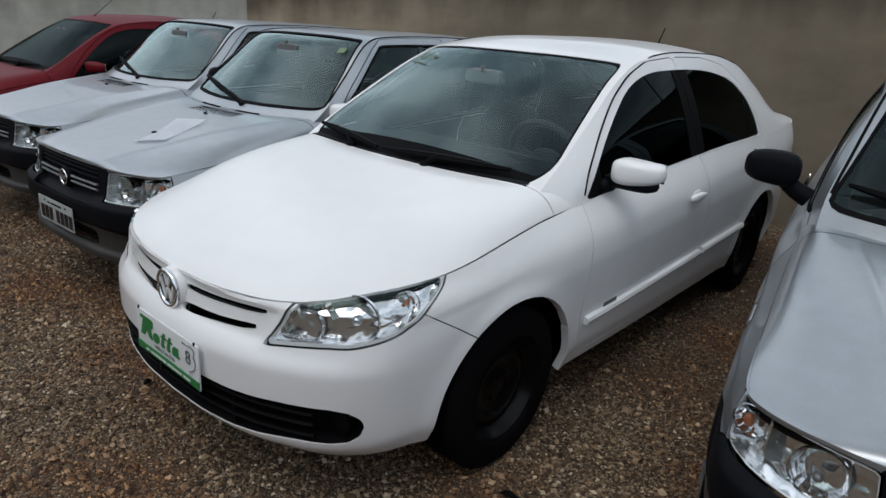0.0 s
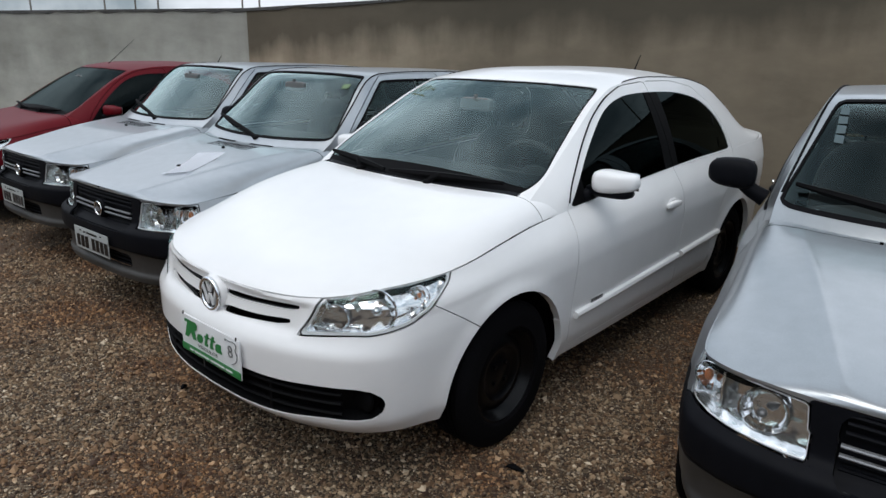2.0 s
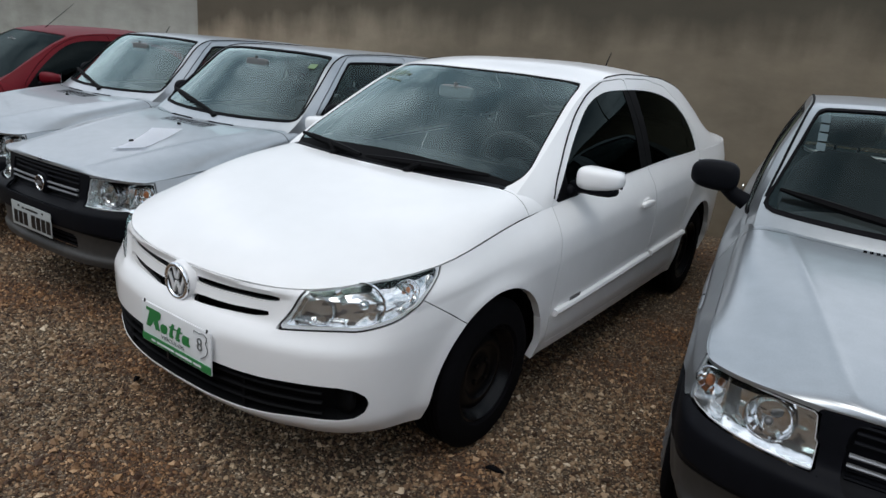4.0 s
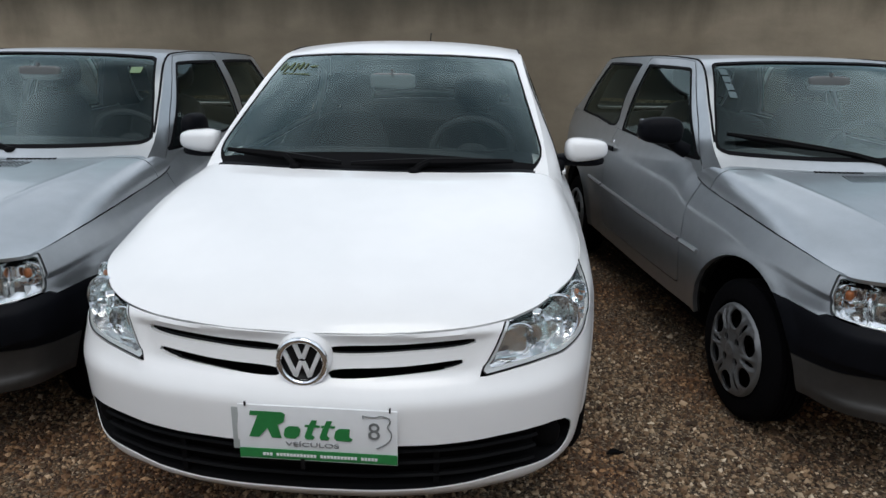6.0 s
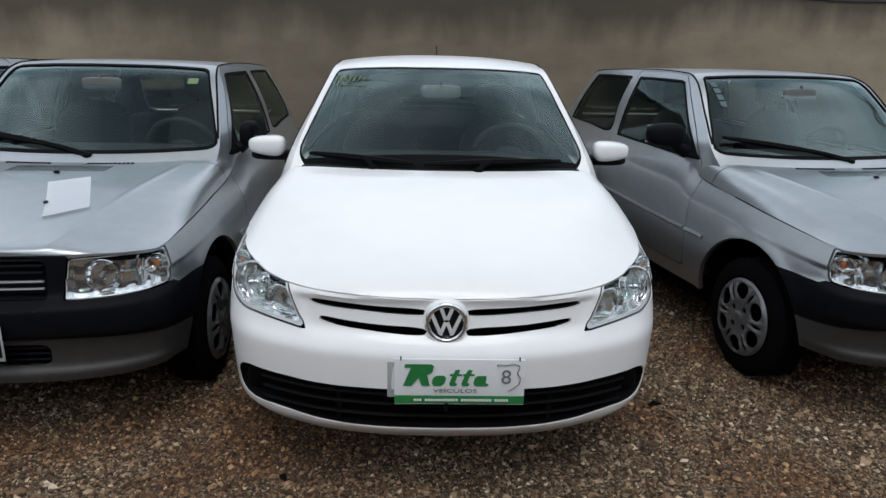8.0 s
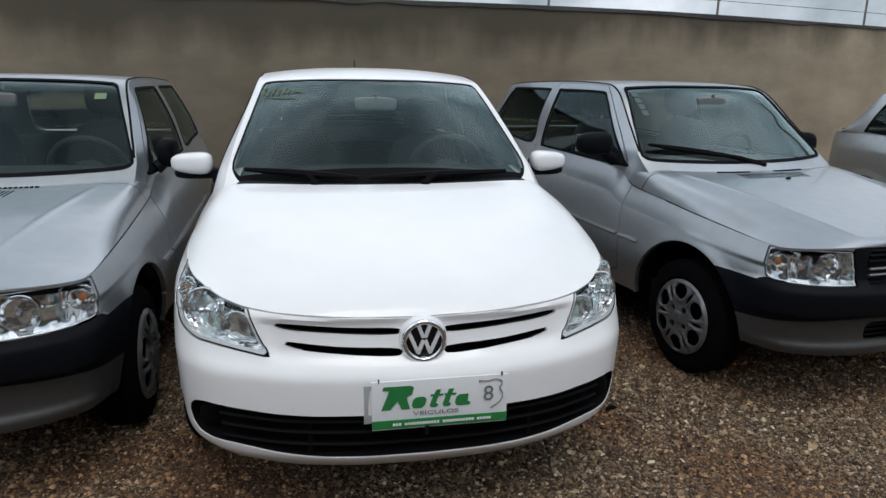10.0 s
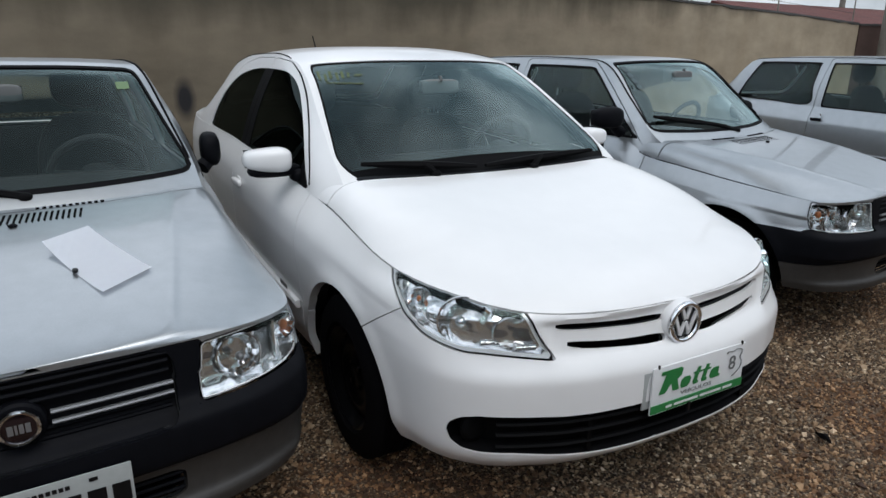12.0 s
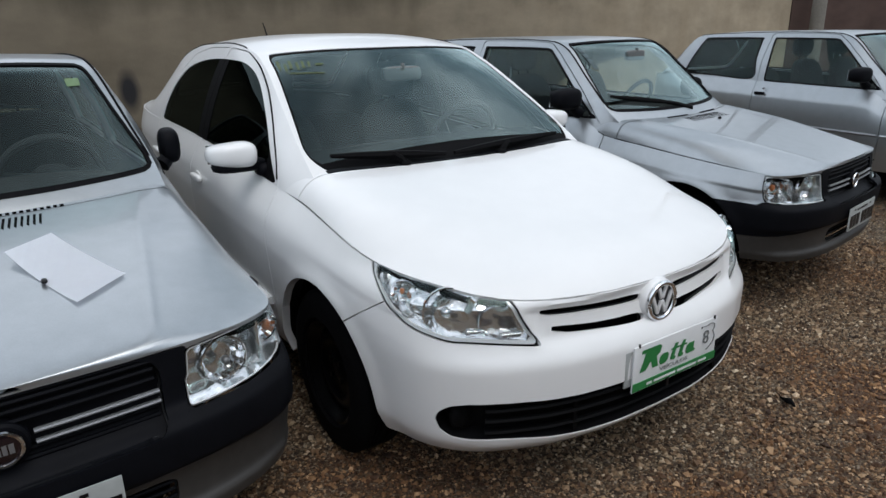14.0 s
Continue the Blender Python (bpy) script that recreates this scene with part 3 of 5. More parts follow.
def seat(car, x, y, z, high=True):
    s = new("seat")
    s.parent, s.location = car, (x, y, z)
    part("cushion", blob((0, 0, .10), (.25, .26, .09), 3.5), FABRIC, s)
    part("backrest", blob((0, .27, .36), (.24, .07, .28), 3.2, shape=lambda v: Vector((v[0] * (1 - .12 * max(v[2], 0)), v[1] + v[2] * .9, v[2]))), FABRIC, s)
    if high:
        part("headrest", blob((0, .37, .755), (.135, .05, .10), 2.8), FABRIC, s)
        for d in (-.05, .05):
            bm = bmesh.new()
            box(bm, d, .36, .645, .012, .012, .12)
            part("headrest_stem", bm, STEEL_BLACK, s)
    return s


def cabin(car, front, low, wheel_x, dash_y, dash_z, seat_y, rear_y, half):
    """Dashboard, steering wheel, seats, rear bench, parcel shelf and floor."""
    bm = bmesh.new()
    box(bm, 0, (front + rear_y) / 2 + .42, low + .02, half * 1.9, rear_y - front + 1.15, .03)
    part("cabin_floor", bm, CABIN, car)
    part("dashboard", blob((0, dash_y, dash_z - .13), (half * .94, .26, .15), 4, shape=lambda v: Vector((v[0], v[1], v[2] - .25 * max(-v[1], 0)))), CABIN, car)
    ring = [(wheel_x + .185 * math.cos(t), dash_y + .33 - .075 * math.sin(t), dash_z - .03 + .165 * math.sin(t)) for t in np.linspace(0, 2 * math.pi, 33)[:-1]]
    sw = part("steering_wheel", tube(ring, .016, 8, True), CABIN, car)
    part("wheel_hub", blob((wheel_x, dash_y + .32, dash_z - .04), (.075, .03, .06), 2.6), CABIN, sw)
    bm = bmesh.new()
    for t in (0.15, math.pi - .15, -math.pi / 2):
        c = Vector((wheel_x, dash_y + .33, dash_z - .035))
        e = Vector((wheel_x + .18 * math.cos(t), dash_y + .33 - .07 * math.sin(t), dash_z - .035 + .16 * math.sin(t)))
        box(bm, 0, 0, 0, .02, (e - c).length, .03, Matrix.Translation((c + e) / 2) @ (e - c).to_track_quat("Y", "Z").to_matrix().to_4x4())
    part("wheel_spokes", bm, CABIN, sw)
    for x in (-.36 * half / .7, .36 * half / .7):
        seat(car, x, seat_y, low + .20)
    bench = new("rear_bench")
    bench.parent = car
    part("bench_cushion", blob((0, rear_y, low + .32), (half * .9, .26, .10), 4), FABRIC, bench)
    part("bench_back", blob((0, rear_y + .30, low + .48), (half * .88, .07, .24), 4, shape=lambda v: Vector((v[0], v[1] + v[2] * .8, v[2]))), FABRIC, bench)


def rear_view_mirror(car, y, z, shell):
    m = part("rear_view_mirror", blob((0, y, z), (.10, .018, .033), 5), shell, car)
    bm = bmesh.new()
    box(bm, 0, y + .019, z, .20, .003, .052)
    part("mirror_pane", bm, MIRROR_GLASS, m)
    bm = bmesh.new()
    box(bm, 0, y - .010, z + .038, .009, .02, .02)
    part("mirror_stem", bm, shell, m)


def wiper(car, a, b, arm_from, lift=.0):
    """A wiper: blade from a to b, arm from its pivot to the blade's middle."""
    w = new("wiper")
    w.parent = car
    a, b, c = Vector(a), Vector(b), Vector(arm_from)
    mid = a.lerp(b, .5)
    part("blade", tube([a, a.lerp(b, .25), mid, a.lerp(b, .75), b], [.008, .015, .018, .015, .008], 6), DARK_PLASTIC, w)
    part("arm", tube([c, c.lerp(mid, .3) + Vector((0, -.006, .012)), c.lerp(mid, .75) + Vector((0, -.006, .012)), mid + Vector((0, -.004, .008))], [.019, .014, .011, .008], 6), DARK_PLASTIC, w)
    part("pivot_cap", blob(c, (.024, .024, .018), 2.4, 12, 8), DARK_PLASTIC, w)


def bars(name, parent, mat, to, spans, z, h, depth=.0015):
    """A row of plain upright bars that stand for unreadable or private writing."""
    few = len(spans) <= 10
    bm = bmesh.new()
    for u0, u1 in spans:
        pts = [to(u0, z - h / 2, 0), to(u1, z - h / 2, 0), to(u1, z + h / 2, 0), to(u0, z + h / 2, 0)]
        rear = [to(u0, z - h / 2, depth), to(u1, z - h / 2, depth), to(u1, z + h / 2, depth), to(u0, z + h / 2, depth)]
        f, r = [bm.verts.new(p) for p in pts], [bm.verts.new(p) for p in rear]
        bm.faces.new(f), bm.faces.new(r[::-1])
        for k in range(4):
            bm.faces.new((f[k - 1], f[k], r[k], r[k - 1]))
        if few:
            part(name, bm, mat, parent, smooth=False)
            bm = bmesh.new()
    if few:
        bm.free()
    else:
        tagged(part(name, bm, mat, parent, smooth=False), kind="stuff")


def lamp_bowl(parent, c, r, depth, aim, name="reflector", mat=None, steps=22):
    """A round reflector of flat facets that opens towards aim, with a polished rim."""
    prof = [(-.002, r), (-depth * .22, r * .93), (-depth * .5, r * .77), (-depth * .8, r * .52), (-depth, r * .2), (-depth, .001)]
    bm = lathe(prof, steps, "z")
    m = Matrix.Translation(c) @ Vector(aim).to_track_quat("Z", "Y").to_matrix().to_4x4()
    bmesh.ops.transform(bm, matrix=m, verts=bm.verts)
    ob = part(name, bm, mat or LAMP_CHROME, parent, smooth=False)
    bm = lathe([(-.006, r * 1.07), (.003, r * 1.07), (.004, r * 1.02), (-.002, r)], 40, "z")
    bmesh.ops.transform(bm, matrix=m, verts=bm.verts)
    part("reflector_rim", bm, CHROME, ob)
    return ob


# ---- the sedan ----
def sedan(name, paint, label, wheel_style, detailed=True):
    car = new(name)
    tagged(car, label, "car")
    sh = sedan_shape()

    def dents(S, P):
        z = P[..., 2]
        panel_in = np.clip((.44 + (z - .60) * .35 - S) / .02, 0, 1) * np.clip((z - .592) / .02, 0, 1) * np.clip((.712 - z) / .012, 0, 1)
        P[..., 1] += .011 * panel_in
        return P
    wall, hood, side, roof = skins(sh, dents)
    both = (wall, side)
    for a in sh.arches:
        wall.cut(in_circle(*a), ("wall",), "void")
    lamp = sdf(rounded([(.93, .80), (.945, .778), (.946, .745), (.93, .717), (.90, .69), (.84, .658), (.765, .638), (.70, .627), (.65, .626), (.59, .622), (.51, .613), (.452, .608), (.449, .618), (.482, .676),
                        (.507, .735), (.525, .775), (.7, .80)], 4))
    wall.seam(unrolled(lamp), ("wall",), "lamp", .002)
    wall.cut(lambda v, q: -(lamp(q[:, 0], q[:, 1]) + .0035), ("lamp",), "lamp_rim")
    wall.cut(lambda v, q: -(lamp(q[:, 0], q[:, 1]) + .0125), ("lamp",), "lamp_trim")
    bumper = lambda v, q: np.where(q[:, 0] < 1.3, ((q[:, 0] - .93) * .105 + (q[:, 1] - .695) * .19) / .217, 1.0)
    wall.seam(bumper, ("wall",), "bumper", .0016)
    wall.cut(unrolled(sdf(rounded([(.075, .664), (.25, .671), (.405, .681), (.422, .700), (.25, .691), (.075, .684)], 3))), ("bumper",), "slot")
    wall.cut(unrolled(sdf(rounded([(.075, .607), (.25, .616), (.378, .629), (.397, .648), (.25, .636), (.075, .627)], 3))), ("bumper",), "slot")
    grille = sdf([(-.1, .446), (.33, .444), (.465, .447), (.6, .451), (.68, .448), (.735, .435), (.77, .41), (.78, .385), (.768, .352), (.735, .33), (.68, .325), (.58, .328), (.48, .318), (.40, .311), (.30, .304), (-.1, .302)])
    wall.seam(unrolled(grille), ("bumper",), "grille", .001)
    door_f = sdf([(1.205, .285), (1.205, .5), (1.21, .65), (1.213, .80), (1.222, .895), (1.275, .985), (1.415, 1.118), (1.575, 1.238), (1.745, 1.328), (1.92, 1.38), (2.17, 1.397), (2.2, 1.3), (2.235, 1.15), (2.27, .97), (2.325, .65), (2.335, .285)])
    door_r = sdf([(2.3355, .285), (2.3255, .65), (2.2705, .97), (2.2355, 1.15), (2.2005, 1.3), (2.1705, 1.397), (2.5, 1.395), (2.76, 1.36), (2.95, 1.262), (3.08, 1.11), (3.13, .97), (3.06, .87), (2.97, .74), (2.88, .6), (2.85, .45), (2.84, .285)])
    side.cut(lambda v, q: .97 - q[:, 0], ("side",), "void")
    for f, tag in ((door_f, "door_f"), (door_r, "door_r")):
        wall.seam(across(f), ("wall",), tag, .002)
        side.seam(across(f), ("side",), tag, .002)
    window = sdf(rounded([(1.255, .902), (1.275, .932), (1.395, 1.055), (1.545, 1.172), (1.715, 1.277), (1.89, 1.328), (2.1, 1.342), (2.4, 1.34), (2.62, 1.322), (2.82, 1.280), (2.965, 1.195), (3.045, 1.09), (3.075, 1.005), (3.05, .990),
                          (2.6, .977), (2.2, .957), (1.75, .932), (1.36, .904)], 3))
    for tag in ("door_f", "door_r", "side"):
        side.cut(across(window), (tag,), "window")
    wall.cut(across(window), ("door_f", "door_r"), "window")
    post = lambda v, q: np.abs(v[:, 1] - (2.262 + (.96 - v[:, 2]) * .14)) - .072
    for sk in both:
        sk.cut(lambda v, q: post(v, q) - .006, ("window",), "post_b")
        sk.cut(lambda v, q: 2.27 + (.97 - v[:, 2]) * .212 - v[:, 1], ("post_b",), "post_d")
        sk.cut(lambda v, q: np.abs(v[:, 1] - (2.92 + (1.16 - v[:, 2]) * .10)) - .011, ("window",), "post_c")
        sk.cut(lambda v, q: 2.92 + (1.16 - v[:, 2]) * .10 - v[:, 1], ("window",), "quarter")
        sk.cut(lambda v, q: v[:, 1] - (1.375 + (.93 - v[:, 2]) * .25), ("window",), "post_a")
        sk.cut(lambda v, q: v[:, 1] - 2.24, ("window",), "pane_f")
    # windscreen, rear window, roof
    screen = sdf(rounded(mirrored([(.1, .88), (.3, .89), (.52, .92), (.612, .968), (.646, 1.02), (.626, 1.10), (.588, 1.22), (.560, 1.31), (.546, 1.350), (.515, 1.370), (.3, 1.384), (.1, 1.387)]), 5))
    roof.cut(lambda v, q: np.where(v[:, 1] < 2.1, screen(v[:, 0], v[:, 2]), 1.0), ("roof",), "screen")
    roof.cut(lambda v, q: np.minimum(-(screen(v[:, 0], v[:, 2]) + .008), v[:, 2] - 1.018 + .03 * (v[:, 0] / .6) ** 2), ("screen",), "frit")
    rear = sdf(rounded(mirrored([(.1, 3.07), (.42, 3.08), (.50, 3.12), (.56, 3.5), (.55, 3.60), (.45, 3.63), (.1, 3.63)]), 5))
    roof.cut(lambda v, q: rear(v[:, 0], v[:, 1]), ("roof",), "rear")
    roof.seam(lambda v, q: 3.70 - v[:, 1], ("roof",), "boot", .002)
    hood.seam(lambda v, q: (.975 + .05 * (v[:, 0] / .62) ** 2) - v[:, 1], ("hood",), "cowl", .003)
    hood.cut(lambda v, q: .615 - v[:, 0], ("cowl",), "scuttle")

    panel("bonnet", [(hood, ("hood",))], paint, car, label="smooth bonnet" if detailed else "")
    panel("cowl", [(hood, ("cowl",))], BLACK_PLASTIC, car, label="black plastic scuttle panel")
    panel("front_bumper", [(wall, ("bumper",))], paint, car)
    for sgn, mir in ((1, 0), (-1, 1)):
        panel("body_side", [(wall, ("wall",)), (side, ("side",)), (hood, ("scuttle",))], paint, car, mir, .03)
        for tag, nm in (("door_f", "front_door"), ("door_r", "rear_door")):
            d = panel(nm, [(wall, (tag,)), (side, (tag,))], paint, car, mir, .016)
            y0 = 2.06 if tag == "door_f" else 2.98
            if tag == "door_f" or detailed:
                px = .826
                part("door_handle", blob((sgn * (px + .012), y0 + .08, .79 + .02 * (tag == "door_r")), (.014, .085, .017), 3.2), paint, d)
                part("handle_recess", blob((sgn * (px - .003), y0 + .09, .785 + .02 * (tag == "door_r")), (.006, .052, .034), 2.4), paint, d)
            ys = (1.235, 2.315) if tag == "door_f" else (2.355, 2.93)
            rail = []
            for y in np.linspace(*ys, 14):
                zz = .432 + (y - 1.24) * .037
                i = int(np.argmin(np.hypot(wall.V[:, 1] - y, wall.V[:, 2] - zz) + (wall.V[:, 0] < .5)))
                rail.append((sgn * (wall.V[i, 0] + .006), y, zz))
            part("side_moulding", tube(rail, .018, 8, flat=1.0), paint, d)
            if tag == "door_f":
                bars("model_badge", d, SMOKE, lambda u, v, w: (sgn * (.824 + w), u, v), [(1.345 + .022 * k, 1.362 + .022 * k) for k in range(5)], .472, .018)
        panel("window", [(wall, ("pane_f",)), (side, ("pane_f",))], TINT, car, mir, 0, -.004, "dark tinted front side window")
        panel("window", [(wall, ("window",)), (side, ("window",))], TINT, car, mir, 0, -.004, "dark tinted rear side window")
        panel("window", [(side, ("quarter",))], TINT, car, mir, 0, -.004, "dark tinted quarter window")
        for tag in ("post_a", "post_b", "post_c", "post_d"):
            panel("window_post", [(side, (tag,))], DARK_PLASTIC, car, mir, .004, -.001, largest=True)
        # headlamp
        lamp_ob = new("headlamp")
        lamp_ob.parent = car
        tagged(lamp_ob, "swept-back headlamp with clear lens")
        panel("lamp_lens", [(wall, ("lamp", "lamp_trim"))], LENS, lamp_ob, mir, 0, -.002)
        panel("lamp_bezel", [(wall, ("lamp",))], LAMP_SILVER, lamp_ob, mir, .0, -.036)
        panel("lamp_rim", [(wall, ("lamp_rim",))], GLOSS_BLACK, lamp_ob, mir, .006, -.0015)
        panel("lamp_trim", [(wall, ("lamp_trim",))], BRIGHT, lamp_ob, mir, .008, -.005)
        panel("lamp_housing", [(wall, ("lamp",))], LAMP_SILVER, lamp_ob, mir, .034, -.008, rim_only=True)
        lamp_bowl(lamp_ob, (sgn * .634, .226, .697), .066, .05, (sgn * .30, -1, .06))
        part("bulb_shield", blob((sgn * .640, .218, .698), (.015, .018, .015), 2.2, 14, 10), CHROME, lamp_ob)
        lamp_bowl(lamp_ob, (sgn * .535, .138, .672), .043, .035, (sgn * .15, -1, .05), steps=14)
        for c, size, turn in (((.580, .165, .640), (.05, .012, .022), .5), ((.500, .100, .635), (.06, .012, .018), .35), ((.585, .172, .722), (.022, .02, .05), -.5)):
            bm = bmesh.new()
            box(bm, 0, 0, 0, *size, Matrix.Translation((sgn * c[0], c[1], c[2])) @ Matrix.Rotation(sgn * turn, 4, "Z") @ Matrix.Rotation(.5, 4, "X"), .003)
            part("reflector_facet", bm, LAMP_CHROME, lamp_ob, smooth=False)
        lamp_bowl(lamp_ob, (sgn * .702, .350, .730), .036, .03, (sgn * .6, -1, .1), "turn_reflector", steps=14)
        part("turn_bulb", blob((sgn * .704, .350, .735), (.007, .007, .009), 2.2, 12, 8), AMBER, lamp_ob, "amber turn signal bulb")
        # door mirror
        mirror = new("door_mirror")
        mirror.parent = car
        cap = blob((sgn * .853, 1.415, 1.003), (.094, .055, .047), 3.2, 24, 14, lambda v: Vector((v[0], v[1] + .35 * (sgn * v[0]) - (.25 if v[1] < 0 else 0) * (1 - v[0] * v[0]), v[2] * (1 - .18 * sgn * v[0]))))
        part("mirror_cap", cap, paint, mirror)
        part("mirror_foot", blob((sgn * .822, 1.42, .957), (.112, .052, .026), 3, 20, 8), BLACK_PLASTIC, mirror)
        part("mirror_stalk", blob((sgn * .735, 1.40, .935), (.03, .05, .028), 3, 14, 8), BLACK_PLASTIC, mirror)
        bm = bmesh.new()
        box(bm, sgn * .857, 1.473, 1.002, .15, .004, .075, bevel=.001)
        part("mirror_pane", bm, MIRROR_GLASS, mirror)
        for (cy, cz, r) in sh.arches:
            tyre_and_wheel(car, sgn * .70, cy, cz, .30, .18, .19, wheel_style)
        # roof moulding
        VV, AA = np.meshgrid(np.linspace(.04, .4, 400), np.linspace(0, 1, 150), indexing="ij")
        cheek = sh.side(VV, AA).reshape(-1, 3)
        g = [cheek[int(np.argmin(np.hypot(cheek[:, 1] - y, cheek[:, 2] - z)))] for y, z in ((1.238, .918), (1.275, .985), (1.34, 1.05), (1.415, 1.118), (1.495, 1.18), (1.575, 1.238), (1.66, 1.284), (1.745, 1.328))]
        g += [sh.roof(np.array(v), np.array(.99)) for v in np.linspace(.36, .78, 32)]
        for turn in range(3):
            g = [g[0]] + [a * (1 - f) + b * f for a, b in zip(g, g[1:]) for f in (.25, .75)] + [g[-1]]
        g = g[::3]
        if detailed:
            part("roof_moulding", tube([(sgn * p[0], p[1], p[2] + .001) for p in g], .0042, 6), RUBBER_SEAL, car)
    for cy, cz, r in sh.arches:
        wheel_well(car, cy, cz, r + .02, .50, .735)
    panel("roof", [(roof, ("roof",))], paint, car)
    panel("boot_lid", [(roof, ("boot",))], paint, car)
    panel("windscreen", [(roof, ("screen",))], GLASS if detailed else TINT, car, 2, 0, -.003, "clear laminated windscreen" if detailed else "dark tinted windscreen")
    panel("windscreen_border", [(roof, ("frit",))], DARK_PLASTIC, car, 2, 0, -.003)
    panel("rear_window", [(roof, ("rear",))], TINT, car, 2, 0, -.003)
    panel("lining", [(roof, ("roof", "boot")), (side, ("side", "door_f", "door_r")), (wall, ("wall", "door_f", "door_r", "bumper"))], CABIN, car, 2, 0, -.03)
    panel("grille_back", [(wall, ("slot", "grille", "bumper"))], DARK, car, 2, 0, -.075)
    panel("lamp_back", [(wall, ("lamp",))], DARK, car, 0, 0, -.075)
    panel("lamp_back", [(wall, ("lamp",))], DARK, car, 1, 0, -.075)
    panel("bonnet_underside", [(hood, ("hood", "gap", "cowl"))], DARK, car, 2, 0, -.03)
    # lower grille: three bars and the round blanks for fog lamps
    gr = new("lower_grille")
    gr.parent = car
    tagged(gr, "black plastic lower grille with horizontal bars")
    panel("grille_frame", [(wall, ("grille",))], DARK_PLASTIC, gr, 2, .05, -.055)
    panel("grille_surround", [(wall, ("grille",))], DARK_PLASTIC, gr, 2, .085, -.002, rim_only=True)
    for zz in (.345, .385, .42):
        pts = []
        for s in np.linspace(-.62, .62, 41):
            p = sh.wall(np.array(abs(s)), np.array((zz - sh.low) / (float(sh.top(abs(s))) - sh.low)))
            pts.append((math.copysign(p[0], s), p[1] + .018, zz))
        part("grille_bar", tube(pts, .011, 6, flat=.55), DARK_PLASTIC, gr)
    for sgn in (1, -1):
        for s in (.34,):
            p = sh.wall(np.array(s), np.array(.3))
            bm = bmesh.new()
            box(bm, sgn * p[0], p[1] + .03, .375, .014, .03, .12)
            part("grille_post", bm, DARK_PLASTIC, gr)
        p = sh.wall(np.array(.685), np.array(.27))
        part("fog_lamp_blank", blob((sgn * (p[0] - .02), p[1] + .045, .385), (.045, .02, .045), 2.3, 20, 10), DARK_PLASTIC, gr)
    # emblem: ring, disc and slanted strips
    em = new("emblem")
    em.parent = car
    tagged(em, "round chrome emblem on the nose")
    part("emblem_ring", tube([(.058 * math.cos(t), -.014, .653 + .058 * math.sin(t)) for t in np.linspace(0, 2 * math.pi, 49)[:-1]], .0085, 10, True), CHROME, em)
    part("emblem_disc", lathe([(.01, .057), (-.006, .057), (-.010, .05), (-.011, .001)], 40, "y", (0, 0, .653)), GLOSS_BLACK, em)
    part("emblem_base", lathe([(.02, .071), (.004, .070), (-.006, .064), (-.006, .001)], 40, "y", (0, 0, .653)), paint, em)
    if detailed:
        bm = bmesh.new()
        for x, tilt, zc, ln in ((-.031, .40, .648, .068), (-.0105, -.36, .634, .044), (.0105, .36, .634, .044), (.031, -.40, .648, .068), (-.0105, .36, .683, .044), (.0105, -.36, .683, .044)):
            box(bm, x, -.013, zc, .011, .008, ln, Matrix.Translation((x, 0, zc)) @ Matrix.Rotation(-tilt, 4, "Y") @ Matrix.Translation((-x, 0, -zc)), .002)
        part("emblem_strip", bm, BRIGHT, em)
    # wipers, aerial, mirror, cabin
    wiper(car, (-.585, 1.065, 1.015), (-.12, .985, .985), (-.30, 1.0, .962))
    wiper(car, (-.08, .98, .985), (.53, 1.045, 1.0), (.16, .985, .958))
    part("aerial_foot", blob((0, 3.24, 1.375), (.02, .04, .03), 2.4, 14, 8), BLACK_PLASTIC, car)
    part("aerial", tube([(0, 3.26, 1.40), (0, 3.355, 1.53)], [.0055, .0035], 6), BLACK_PLASTIC, car)
    rear_view_mirror(car, 1.52, 1.27, MIRROR_BACK)
    cabin(car, 1.15, .24, .36, 1.22, .98, 1.95, 2.75, .70)
    # slab hung low to keep daylight off the gravel beneath
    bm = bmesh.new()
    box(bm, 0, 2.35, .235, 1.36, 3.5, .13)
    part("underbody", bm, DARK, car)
    return car


